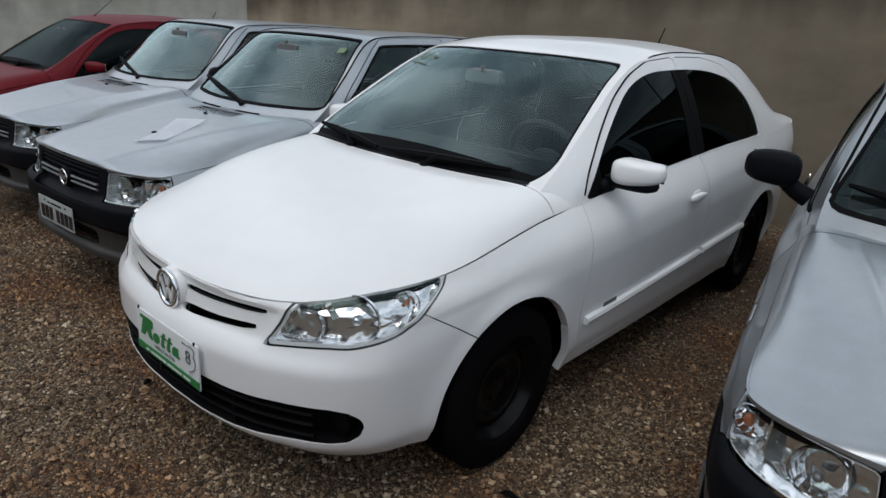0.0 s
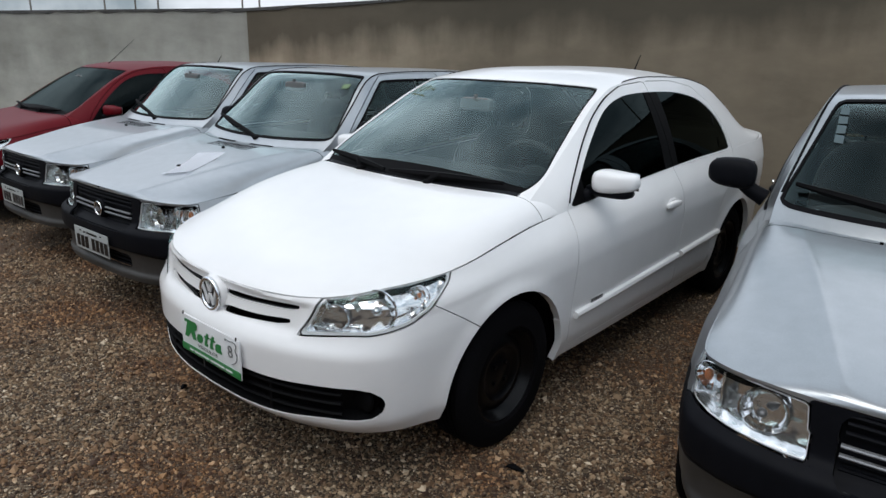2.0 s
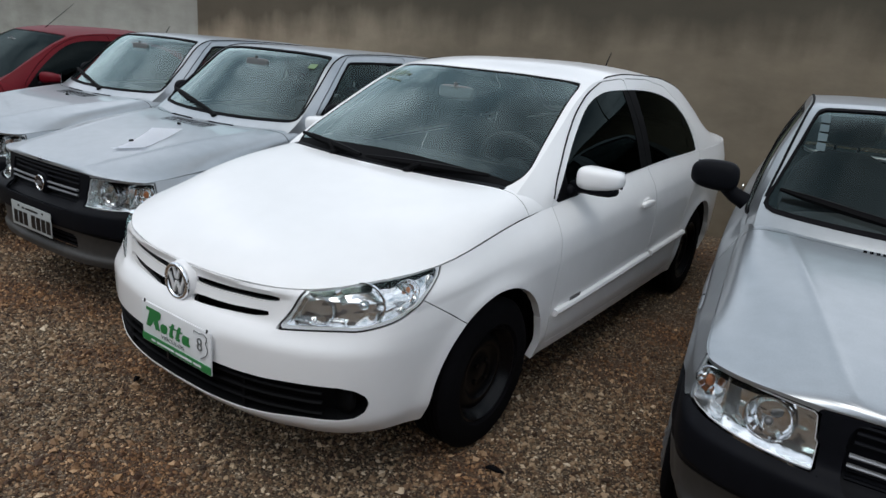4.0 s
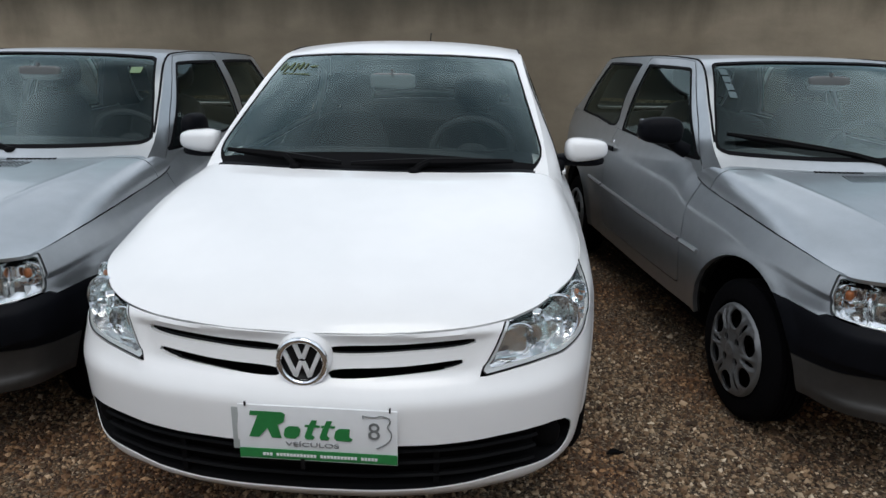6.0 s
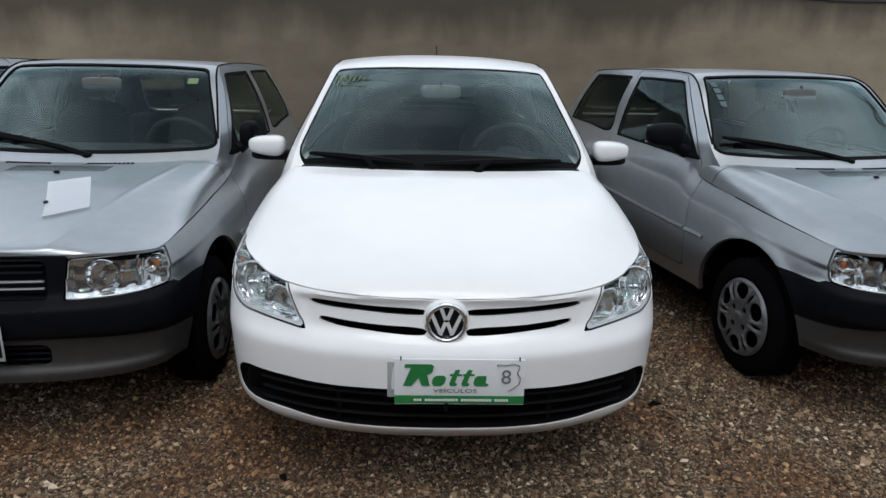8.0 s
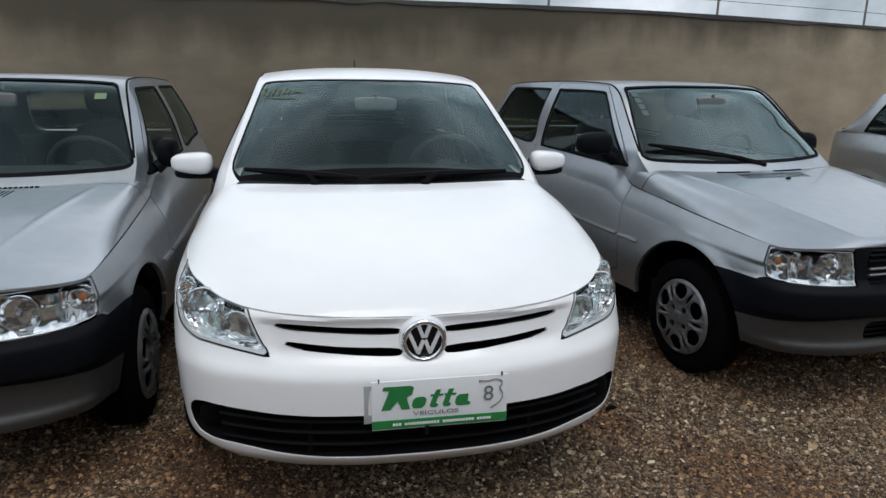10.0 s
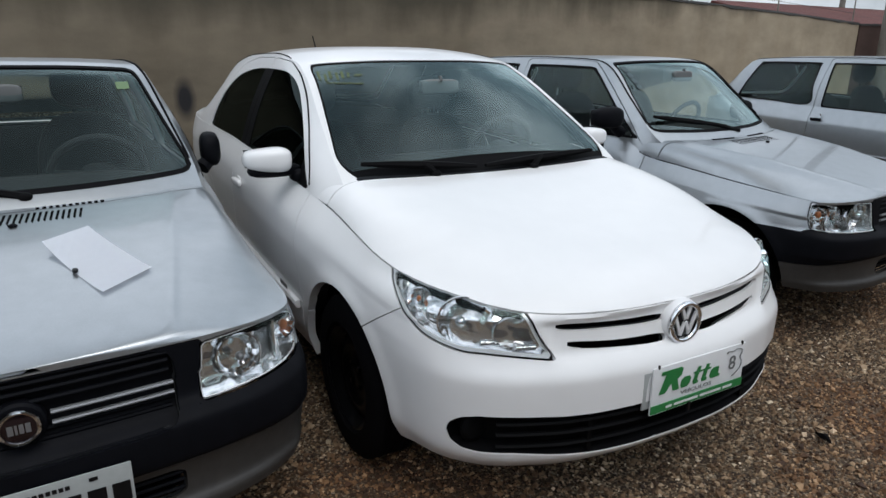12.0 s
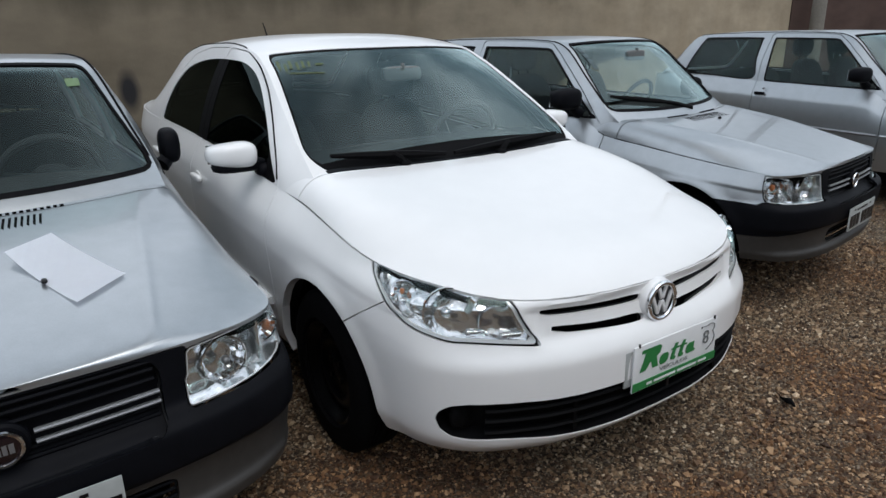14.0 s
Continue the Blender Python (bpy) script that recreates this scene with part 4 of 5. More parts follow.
def sign_board(car):
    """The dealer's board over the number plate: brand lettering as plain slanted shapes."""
    b = new("dealer_sign")
    b.parent = car
    tagged(b, "white advertising board with green print over the number plate")
    yb, x0, x1, z0, z1 = -.056, -.156, .241, .402, .552
    bm = bmesh.new()
    box(bm, (x0 + x1) / 2, yb + .004, (z0 + z1) / 2, x1 - x0, .006, z1 - z0, bevel=.0015)
    part("board", bm, BOARD_WHITE, b)
    bm = bmesh.new()
    box(bm, .015, yb + .016, .478, .386, .006, .118, bevel=.0028)
    part("plate_holder", bm, PLATE_GREY, b)
    flat = lambda u, v, w: (x0 + u * (x1 - x0), yb - .0005 - w, z0 + v * (z1 - z0))
    bm = bmesh.new()
    box(bm, (x0 + x1) / 2, yb - .0002, z0 + .017, x1 - x0, .003, .026)
    part("green_band", bm, GREEN, b)
    bars("address_bars", b, BOARD_WHITE, lambda u, v, w: flat(u, v, w + .0022), [(.15 + .0215 * k, .166 + .0215 * k) for k in range(34) if k not in (3, 16, 28)], .113, .05)
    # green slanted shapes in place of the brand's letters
    k = .34
    s = lambda pts: [(u + (v - .45) * k * .3, v) for u, v in pts]
    shapes = [s([(.08, .42), (.11, .82), (.05, .82), (.05, .90), (.28, .90), (.31, .86), (.31, .72), (.27, .66), (.32, .42), (.25, .42), (.20, .60), (.155, .42)]),
              s([(.33, .48), (.33, .60), (.355, .65), (.42, .65), (.445, .60), (.445, .48), (.42, .42), (.355, .42)]),
              s([(.47, .65), (.47, .69), (.50, .69), (.51, .78), (.55, .78), (.545, .69), (.58, .69), (.58, .65), (.54, .65), (.535, .50), (.56, .47), (.55, .42), (.50, .42), (.485, .47), (.495, .65)]),
              s([(.59, .65), (.59, .69), (.61, .69), (.62, .78), (.66, .78), (.655, .69), (.69, .69), (.69, .65), (.65, .65), (.645, .50), (.67, .47), (.66, .42), (.61, .42), (.595, .47), (.605, .65)]),
              s([(.70, .48), (.70, .60), (.725, .65), (.80, .65), (.81, .50), (.84, .46), (.83, .42), (.725, .42)])]
    for pts in shapes:
        part("print_shape", plate([(u * .86, v) for u, v in pts], .0012, flat), GREEN, b, smooth=False)
    m = Matrix(((1, 0, 0, x0 + .185), (0, 0, -1, yb - .0015), (0, 1, 0, z0 + .047), (0, 0, 0, 1)))
    lettering("small_lettering", "VEÍCULOS", .017, GREY_PRINT, b, Matrix(m) @ Matrix.Diagonal((1.75, 1, 1, 1)))
    m = Matrix(((1, 0, 0, x0 + .340), (0, 0, -1, yb - .0015), (0, 1, 0, z0 + .092), (0, 0, 0, 1)))
    lettering("numeral", "8", .066, GREY_PRINT, b, m)
    line = rounded([(.79, .86), (.80, .90), (.86, .89), (.90, .92), (.95, .88), (.955, .80), (.94, .72), (.965, .60), (.95, .46), (.90, .36), (.86, .36)], 5)[:50]
    part("outline_print", tube([flat(u, v, .001) for u, v in line], .0016, 5), GREY_PRINT, b)
    bm = bmesh.new()
    for where in ((.003, yb - .002, .395, .010, .006, .028), (x0 + .02, yb + .001, z1 + .003, .004, .005, .012), (x1 - .018, yb + .001, z1 + .003, .004, .005, .012)):
        bm = bmesh.new()
        box(bm, *where)
        part("cable_tie", bm, GLOSS_BLACK, b)


# ---- the hatchback ----
def hatchback(name, paint, label, folded):
    car = new(name)
    tagged(car, label, "car", "silver hatchbacks in the row")
    sh = hatch_shape()
    wall, hood, side, roof = skins(sh, gap_from=.17)
    for a in sh.arches:
        wall.cut(in_circle(*a), ("wall",), "void")
    lamp = sdf(rounded([(.386, .590), (.384, .60), (.397, .718), (.404, .727), (.55, .731), (.70, .731), (.745, .731), (.752, .724), (.757, .66), (.748, .61), (.735, .602), (.70, .597), (.55, .590)], 3))
    wall.seam(unrolled(lamp), ("wall",), "lamp", .003)
    wall.cut(lambda v, q: -(lamp(q[:, 0], q[:, 1]) + .005), ("lamp",), "lamp_trim")
    wall.seam(unrolled(sdf([(-.1, .738), (.285, .734), (.315, .724), (.327, .70), (.331, .64), (.325, .585), (.305, .562), (.28, .556), (-.1, .553)])), ("wall",), "grille", .001)
    arc_end = 1.02
    black = sdf([(-.1, .742), (.33, .740), (.40, .737), (.40, .60), (.76, .60), (.80, .587), (arc_end, .592), (1.2, .595), (1.2, .418), (.82, .42), (.60, .437), (.35, .455), (-.1, .460)])
    wall.seam(unrolled(black), ("wall",), "band", .0015)
    wall.seam(unrolled(sdf([(-.1, .4595), (.35, .4545), (.60, .4365), (.82, .4195), (1.2, .4175), (1.2, .2), (-.1, .2)])), ("wall",), "valance", .0005)
    wall.cut(unrolled(sdf([(-.1, .432), (.30, .430), (.325, .418), (.328, .362), (.31, .350), (-.1, .348)])), ("valance",), "intake")
    wall.cut(lambda v, q: np.where(q[:, 0] < .78, .70 - q[:, 1] + 0 * v[:, 0], 1), ("wall",), "lip")
    door = sdf([(1.16, .37), (1.155, .60), (1.16, .845), (1.20, .905), (1.265, .985), (1.37, 1.10), (1.49, 1.215), (1.60, 1.31), (1.69, 1.372), (1.9, 1.385), (2.30, 1.388), (2.32, 1.15), (2.315, .95), (2.31, .60), (2.30, .37)])
    wall.seam(across(door), ("wall",), "door", .0025)
    side.seam(across(door), ("side",), "door", .0025)
    win_f = sdf(rounded([(1.245, .936), (1.26, .962), (1.415, 1.105), (1.555, 1.235), (1.66, 1.318), (1.73, 1.342), (2.24, 1.350), (2.268, 1.338), (2.258, 1.15), (2.252, .975), (2.235, .963), (1.75, .949)], 3))
    win_r = sdf(rounded([(2.372, .980), (2.378, 1.15), (2.382, 1.335), (2.40, 1.352), (2.95, 1.354), (3.02, 1.335), (3.09, 1.19), (3.15, 1.03), (3.135, 1.008), (2.75, .993)], 3))
    for sk in (wall, side):
        sk.cut(across(win_f), ("door",), "pane_f")
        sk.cut(across(win_r), ("side", "wall"), "pane_r")
        for tag, f in (("pane_f", win_f), ("pane_r", win_r)):
            sk.cut(lambda v, q: -(f(v[:, 1], v[:, 2]) + .013), (tag,), "seal")
    screen = sdf(rounded(mirrored([(.1, .962), (.3, .965), (.55, .973), (.612, .981), (.632, 1.004), (.60, 1.10), (.556, 1.23), (.525, 1.325), (.508, 1.356), (.48, 1.366), (.3, 1.376), (.1, 1.379)]), 5))
    roof.cut(lambda v, q: np.where(v[:, 1] < 2.0, screen(v[:, 0], v[:, 2]), 1.0), ("roof",), "screen")
    roof.cut(lambda v, q: -(screen(v[:, 0], v[:, 2]) + np.where(v[:, 2] < 1.02, .015, .009)), ("screen",), "seal")
    rear = sdf(rounded(mirrored([(.1, 1.33), (.40, 1.325), (.46, 1.30), (.50, 1.08), (.48, 1.03), (.40, 1.02), (.1, 1.02)]), 5))
    roof.cut(lambda v, q: np.where(v[:, 1] > 2.8, rear(v[:, 0], v[:, 2]), 1.0), ("roof",), "rear")
    hood.seam(lambda v, q: (.948 + .12 * (v[:, 0] / .68) ** 2) - v[:, 1], ("hood",), "cowl", .003)

    panel("bonnet", [(hood, ("hood",)), (wall, ("lip",))], paint, car)
    panel("scuttle_panel", [(hood, ("cowl",))], paint, car, 2, .006)
    panel("front_bumper", [(wall, ("band",))], BLACK_PLASTIC, car, label="dark grey plastic bumper")
    panel("bumper_valance", [(wall, ("valance",))], DUSTY_DARKENED, car, label="dusty silver lower bumper, darkened for the ground it mirrors")
    panel("bonnet_underside", [(hood, ("hood", "gap"))], DARK, car, 2, 0, -.03)
    for sgn, mir in ((1, 0), (-1, 1)):
        panel("body_side", [(wall, ("wall",)), (side, ("side",))], paint, car, mir, .02)
        d = panel("door", [(wall, ("door",)), (side, ("door",))], paint, car, mir, .016)
        bm = bmesh.new()
        box(bm, sgn * .768, 2.235, .858, .012, .10, .028, bevel=.004)
        part("door_handle", bm, BLACK_PLASTIC, d, "black door handle")
        part("door_lock", lathe([(.0, .012), (.006, .012), (.006, .001)], 14, "x", (sgn * .762, 2.20, .90)), CHROME, d)
        panel("window", [(wall, ("pane_f",)), (side, ("pane_f",))], SIDE_GLASS, car, mir, 0, -.006, "clear front side window")
        panel("window", [(wall, ("pane_r",)), (side, ("pane_r",))], SIDE_GLASS, car, mir, 0, -.006, "clear fixed rear side window")
        panel("window_seal", [(wall, ("seal",)), (side, ("seal",))], RUBBER_SEAL, car, mir, .006, .001)
        for y0, y1 in ((.985, 1.145), (1.17, 2.295), (2.325, 2.60)):
            rail = []
            for y in np.linspace(y0, y1, 10):
                zz = .572 + (y - .88) * .03
                i = int(np.argmin(np.hypot(wall.V[:, 1] - y, wall.V[:, 2] - zz) + (wall.V[:, 0] < .5)))
                rail.append((sgn * (wall.V[i, 0] + .004), y, zz))
            part("side_moulding", tube(rail, .012, 6), SATIN if y0 != .985 else paint, car)
        lamp_ob = new("headlamp")
        lamp_ob.parent = car
        tagged(lamp_ob, "rectangular headlamp with clear lens and amber turn signal")
        panel("lamp_lens", [(wall, ("lamp", "lamp_trim"))], LENS, lamp_ob, mir, 0, -.002)
        panel("lamp_bezel", [(wall, ("lamp",))], LAMP_SILVER, lamp_ob, mir, .0, -.045)
        panel("lamp_trim", [(wall, ("lamp_trim",))], BRIGHT, lamp_ob, mir, .006, -.004)
        panel("lamp_housing", [(wall, ("lamp",))], LAMP_SILVER, lamp_ob, mir, .045, -.006, rim_only=True)
        lamp_bowl(lamp_ob, (sgn * .495, .074, .655), .057, .046, (sgn * .1, -1, .03), steps=18)
        part("bulb_shield", blob((sgn * .495, .066, .655), (.011, .016, .011), 2.2, 12, 8), SMOKE, lamp_ob)
        bm = bmesh.new()
        box(bm, sgn * .601, .136, .660, .007, .05, .112, bevel=.002)
        part("lamp_divider", bm, LAMP_SILVER, lamp_ob)
        lamp_bowl(lamp_ob, (sgn * .646, .176, .668), .040, .03, (sgn * .35, -1, 0), "turn_reflector", steps=14)
        part("turn_bulb", blob((sgn * .648, .172, .672), (.012, .012, .017), 2.4, 14, 10), AMBER, lamp_ob, "amber turn signal bulb")
        mirror = new("door_mirror")
        mirror.parent = car
        tagged(mirror, "black plastic door mirror")
        if sgn < 0 and not folded:
            part("mirror_cap", blob((sgn * .838, 1.34, 1.06), (.098, .055, .062), 2.9, 24, 14, lambda v: Vector((v[0], v[1] + .35 * sgn * v[0], v[2] * (1 - .08 * sgn * v[0])))), BLACK_PLASTIC, mirror)
            part("mirror_stalk", tube([(sgn * .70, 1.345, .965), (sgn * .75, 1.34, .99), (sgn * .80, 1.335, 1.03)], [.036, .032, .03], 10), BLACK_PLASTIC, mirror)
            bm = bmesh.new()
            box(bm, sgn * .842, 1.398, 1.06, .155, .004, .095, bevel=.0015)
        else:
            part("mirror_cap", blob((sgn * .752, 1.395, 1.03), (.042, .085, .072), 2.9, 24, 14, lambda v: Vector((v[0] + sgn * .25 * v[1], v[1], v[2]))), BLACK_PLASTIC, mirror)
            part("mirror_stalk", tube([(sgn * .70, 1.34, .96), (sgn * .72, 1.35, .975), (sgn * .745, 1.37, 1.0)], [.034, .03, .026], 10), BLACK_PLASTIC, mirror)
            bm = bmesh.new()
            box(bm, sgn * .722, 1.405, 1.03, .004, .11, .075, Matrix.Translation((sgn * .715, 1.405, 0)) @ Matrix.Rotation(sgn * -.14, 4, "Z") @ Matrix.Translation((sgn * -.715, -1.405, 0)), bevel=.0015)
        part("mirror_pane", bm, MIRROR_GLASS, mirror)
        for cy, cz, r in sh.arches:
            tyre_and_wheel(car, sgn * .655, cy - .012, .28, .28, .165, .186, "hubcap")
        g = [sh.roof(np.array(v), np.array(.985)) for v in np.linspace(.075, .78, 40)]
        part("roof_moulding", tube([(sgn * p[0], p[1], p[2] + .001) for p in g], .0055, 6), RUBBER_SEAL, car)
    for cy, cz, r in sh.arches:
        wheel_well(car, cy, cz, r + .02, .46, .69)
    panel("roof", [(roof, ("roof",))], paint, car)
    panel("windscreen", [(roof, ("screen",))], GLASS, car, 2, 0, -.004, "clear laminated windscreen")
    panel("windscreen_seal", [(roof, ("seal",))], RUBBER_SEAL, car, 2, .008, .0015)
    panel("rear_window", [(roof, ("rear",))], GLASS, car, 2, 0, -.004)
    panel("lining", [(roof, ("roof",)), (side, ("side", "door")), (wall, ("wall", "door", "band", "valance"))], CABIN, car, 2, 0, -.03)
    panel("grille_back", [(wall, ("grille",))], DARK, car, 2, 0, -.07)
    panel("intake_back", [(wall, ("intake",))], DARK, car, 2, 0, -.06)
    panel("lamp_back", [(wall, ("lamp",))], DARK, car, 0, 0, -.07)
    panel("lamp_back", [(wall, ("lamp",))], DARK, car, 1, 0, -.07)
    gr = new("grille")
    gr.parent = car
    tagged(gr, "dark grille with two satin silver bars each side")
    panel("grille_frame", [(wall, ("grille",))], BLACK_PLASTIC, gr, 2, .03, -.028)
    for zz in (.585, .608, .680, .705, .725):
        pts = [(x, .018 + .12 * x * x, zz) for x in np.linspace(-.315, .315, 15)]
        part("grille_slat", tube(pts, .006, 6), BLACK_PLASTIC, gr)
    for sgn in (1, -1):
        for zz in (.626, .652):
            pts = [(sgn * x, .004 + .12 * x * x, zz) for x in np.linspace(.062, .320, 9)]
            part("grille_bar", tube(pts, .0075, 8, flat=.75), SATIN, gr, "satin silver bar")
    em = new("emblem")
    em.parent = car
    tagged(em, "round dark red emblem with chrome ring")
    part("emblem_ring", tube([(.038 * math.cos(t), -.010, .636 + .038 * math.sin(t)) for t in np.linspace(0, 2 * math.pi, 41)[:-1]], .005, 8, True), CHROME, em)
    part("emblem_disc", lathe([(.02, .037), (-.008, .037), (-.012, .025), (-.013, .001)], 32, "y", (0, 0, .636)), DARK_RED, em)
    bars("emblem_strip", em, SATIN, lambda u, v, w: (u, -.0125 - w, v), [(-.022, -.011), (-.008, -.003), (.0, .009), (.012, .022)], .636, .022)
    part("emblem_base", lathe([(.03, .054), (.004, .054), (-.002, .048), (-.002, .001)], 32, "y", (0, 0, .636)), BLACK_PLASTIC, em)
    for sgn in (0,):
        for zz in (.37, .392, .413):
            pts = [(x, -.014 + .10 * x * x, zz) for x in np.linspace(-.315, .315, 13)]
            part("intake_bar", tube(pts, .005, 6), BLACK_PLASTIC, car)
    # number plate, its characters as bars
    pl = new("number_plate")
    pl.parent = car
    tagged(pl, "grey number plate with dark bars")
    bm = bmesh.new()
    box(bm, 0, -.067, .455, .40, .004, .128, bevel=.0015)
    part("plate_sheet", bm, PLATE_GREY, pl)
    on = lambda u, v, w: (u, -.0695 - w, v)
    bars("plate_bar", pl, GLOSS_BLACK, on, [(-.175 + .05 * k + (.03 if k > 2 else 0), -.137 + .05 * k + (.03 if k > 2 else 0)) for k in range(7)], .440, .068)
    bars("plate_small_bars", pl, GLOSS_BLACK, on, [(-.085 + .0125 * k, -.076 + .0125 * k) for k in range(13) if k != 2], .497, .010)
    bars("plate_screw", pl, GLOSS_BLACK, on, [(-.13, -.112), (.112, .13)], .502, .009)
    # bonnet vents
    vents = new("bonnet_vent")
    vents.parent = car
    top = lambda x, y: sh.hood(np.array(y), np.array(abs(x) / .68))[2]
    for k in range(26):
        bm = bmesh.new()
        x = -.21 + .0168 * k
        box(bm, x, .872, top(x, .872) - .0017, .0078, .105, .004, Matrix.Translation((x, .872, top(x, .872))) @ Matrix.Rotation(-.12, 4, "Z") @ Matrix.Rotation(.12, 4, "X") @ Matrix.Translation((-x, -.872, -top(x, .872))))
        part("vent_slot", bm, DARK, vents, smooth=False)
    for sgn in (1, -1):
        for k in range(11):
            bm = bmesh.new()
            x = sgn * (.09 + .0195 * k)
            y = .962 + .018 * (x / .3) ** 2
            box(bm, x, y, top(x, y) + .001, .011, .014, .006)
            part("scuttle_slot", bm, DARK, vents, smooth=False)
    part("washer_nozzle", blob((.02, .80, top(.02, .80) + .004), (.014, .010, .007), 2.3, 12, 8), BLACK_PLASTIC, car)
    wiper(car, (-.585, 1.20, 1.062), (-.16, 1.07, 1.003), (.06, 1.03, .953))
    rear_view_mirror(car, 1.42, 1.28, MIRROR_DARK)
    cabin(car, 1.15, .32, .33, 1.28, .955, 1.75, 2.55, .66)
    # low slab, blocks daylight from the ground under the car
    bm = bmesh.new()
    box(bm, 0, 1.97, .25, 1.24, 3.0, .16)
    part("underbody", bm, DARK, car)
    return car


# ---- ground and walls ----
def ramp_nodes(n, l, fac, stops):
    r = n.new("ShaderNodeValToRGB")
    while len(r.color_ramp.elements) < len(stops):
        r.color_ramp.elements.new(0.5)
    for e, (p, c) in zip(r.color_ramp.elements, stops):
        e.position, e.color = p, (*c, 1)
    l.new(fac, r.inputs["Fac"])
    return r.outputs["Color"]


def gravel_material():
    m = bpy.data.materials.new("gravel_ground")
    m.use_nodes = True
    n, l = m.node_tree.nodes, m.node_tree.links
    b = n["Principled BSDF"]
    b.inputs["Roughness"].default_value = 0.9
    at = n.new("ShaderNodeTexCoord")
    cells = n.new("ShaderNodeTexVoronoi")
    cells.inputs["Scale"].default_value = 125
    l.new(at.outputs["Object"], cells.inputs["Vector"])
    pick = n.new("ShaderNodeSeparateColor")
    l.new(cells.outputs["Color"], pick.inputs["Color"])
    stones = ramp_nodes(n, l, pick.outputs["Red"], [(0, (.020, .011, .006)), (.35, (.050, .030, .016)), (.6, (.100, .068, .038)), (.8, (.165, .12, .075)), (1, (.34, .275, .20))])
    broad = n.new("ShaderNodeTexNoise")
    broad.inputs["Scale"].default_value, broad.inputs["Detail"].default_value = 1.3, 5
    l.new(at.outputs["Object"], broad.inputs["Vector"])
    earth = ramp_nodes(n, l, broad.outputs["Fac"], [(.48, (0, 0, 0)), (.70, (.8, .8, .8))])
    mix = n.new("ShaderNodeMixRGB")
    l.new(earth, mix.inputs["Fac"])
    l.new(stones, mix.inputs["Color1"])
    mix.inputs["Color2"].default_value = (.088, .042, .020, 1)
    l.new(mix.outputs["Color"], b.inputs["Base Color"])
    bp = n.new("ShaderNodeBump")
    bp.inputs["Distance"].default_value, bp.inputs["Strength"].default_value, bp.invert = 0.008, 1.0, True
    l.new(cells.outputs["Distance"], bp.inputs["Height"])
    l.new(bp.outputs["Normal"], b.inputs["Normal"])
    return m


def stone_material():
    m = bpy.data.materials.new("loose_stones")
    m.use_nodes = True
    n, l = m.node_tree.nodes, m.node_tree.links
    b = n["Principled BSDF"]
    b.inputs["Roughness"].default_value = 0.75
    geo = n.new("ShaderNodeNewGeometry")
    col = ramp_nodes(n, l, geo.outputs["Random Per Island"], [(0, (.028, .013, .006)), (.2, (.080, .043, .020)), (.48, (.168, .104, .056)), (.74, (.265, .178, .104)), (.93, (.40, .30, .192)), (1, (.64, .53, .39))])
    at, tex = n.new("ShaderNodeTexCoord"), n.new("ShaderNodeTexNoise")
    tex.inputs["Scale"].default_value, tex.inputs["Detail"].default_value = 1.3, 5
    l.new(at.outputs["Object"], tex.inputs["Vector"])
    patch = ramp_nodes(n, l, tex.outputs["Fac"], [(.44, (1, 1, 1)), (.62, (.88, .66, .48))])
    mul = n.new("ShaderNodeMixRGB")
    mul.blend_type, mul.inputs["Fac"].default_value = "MULTIPLY", 1
    l.new(col, mul.inputs["Color1"])
    l.new(patch, mul.inputs["Color2"])
    l.new(mul.outputs["Color"], b.inputs["Base Color"])
    return m


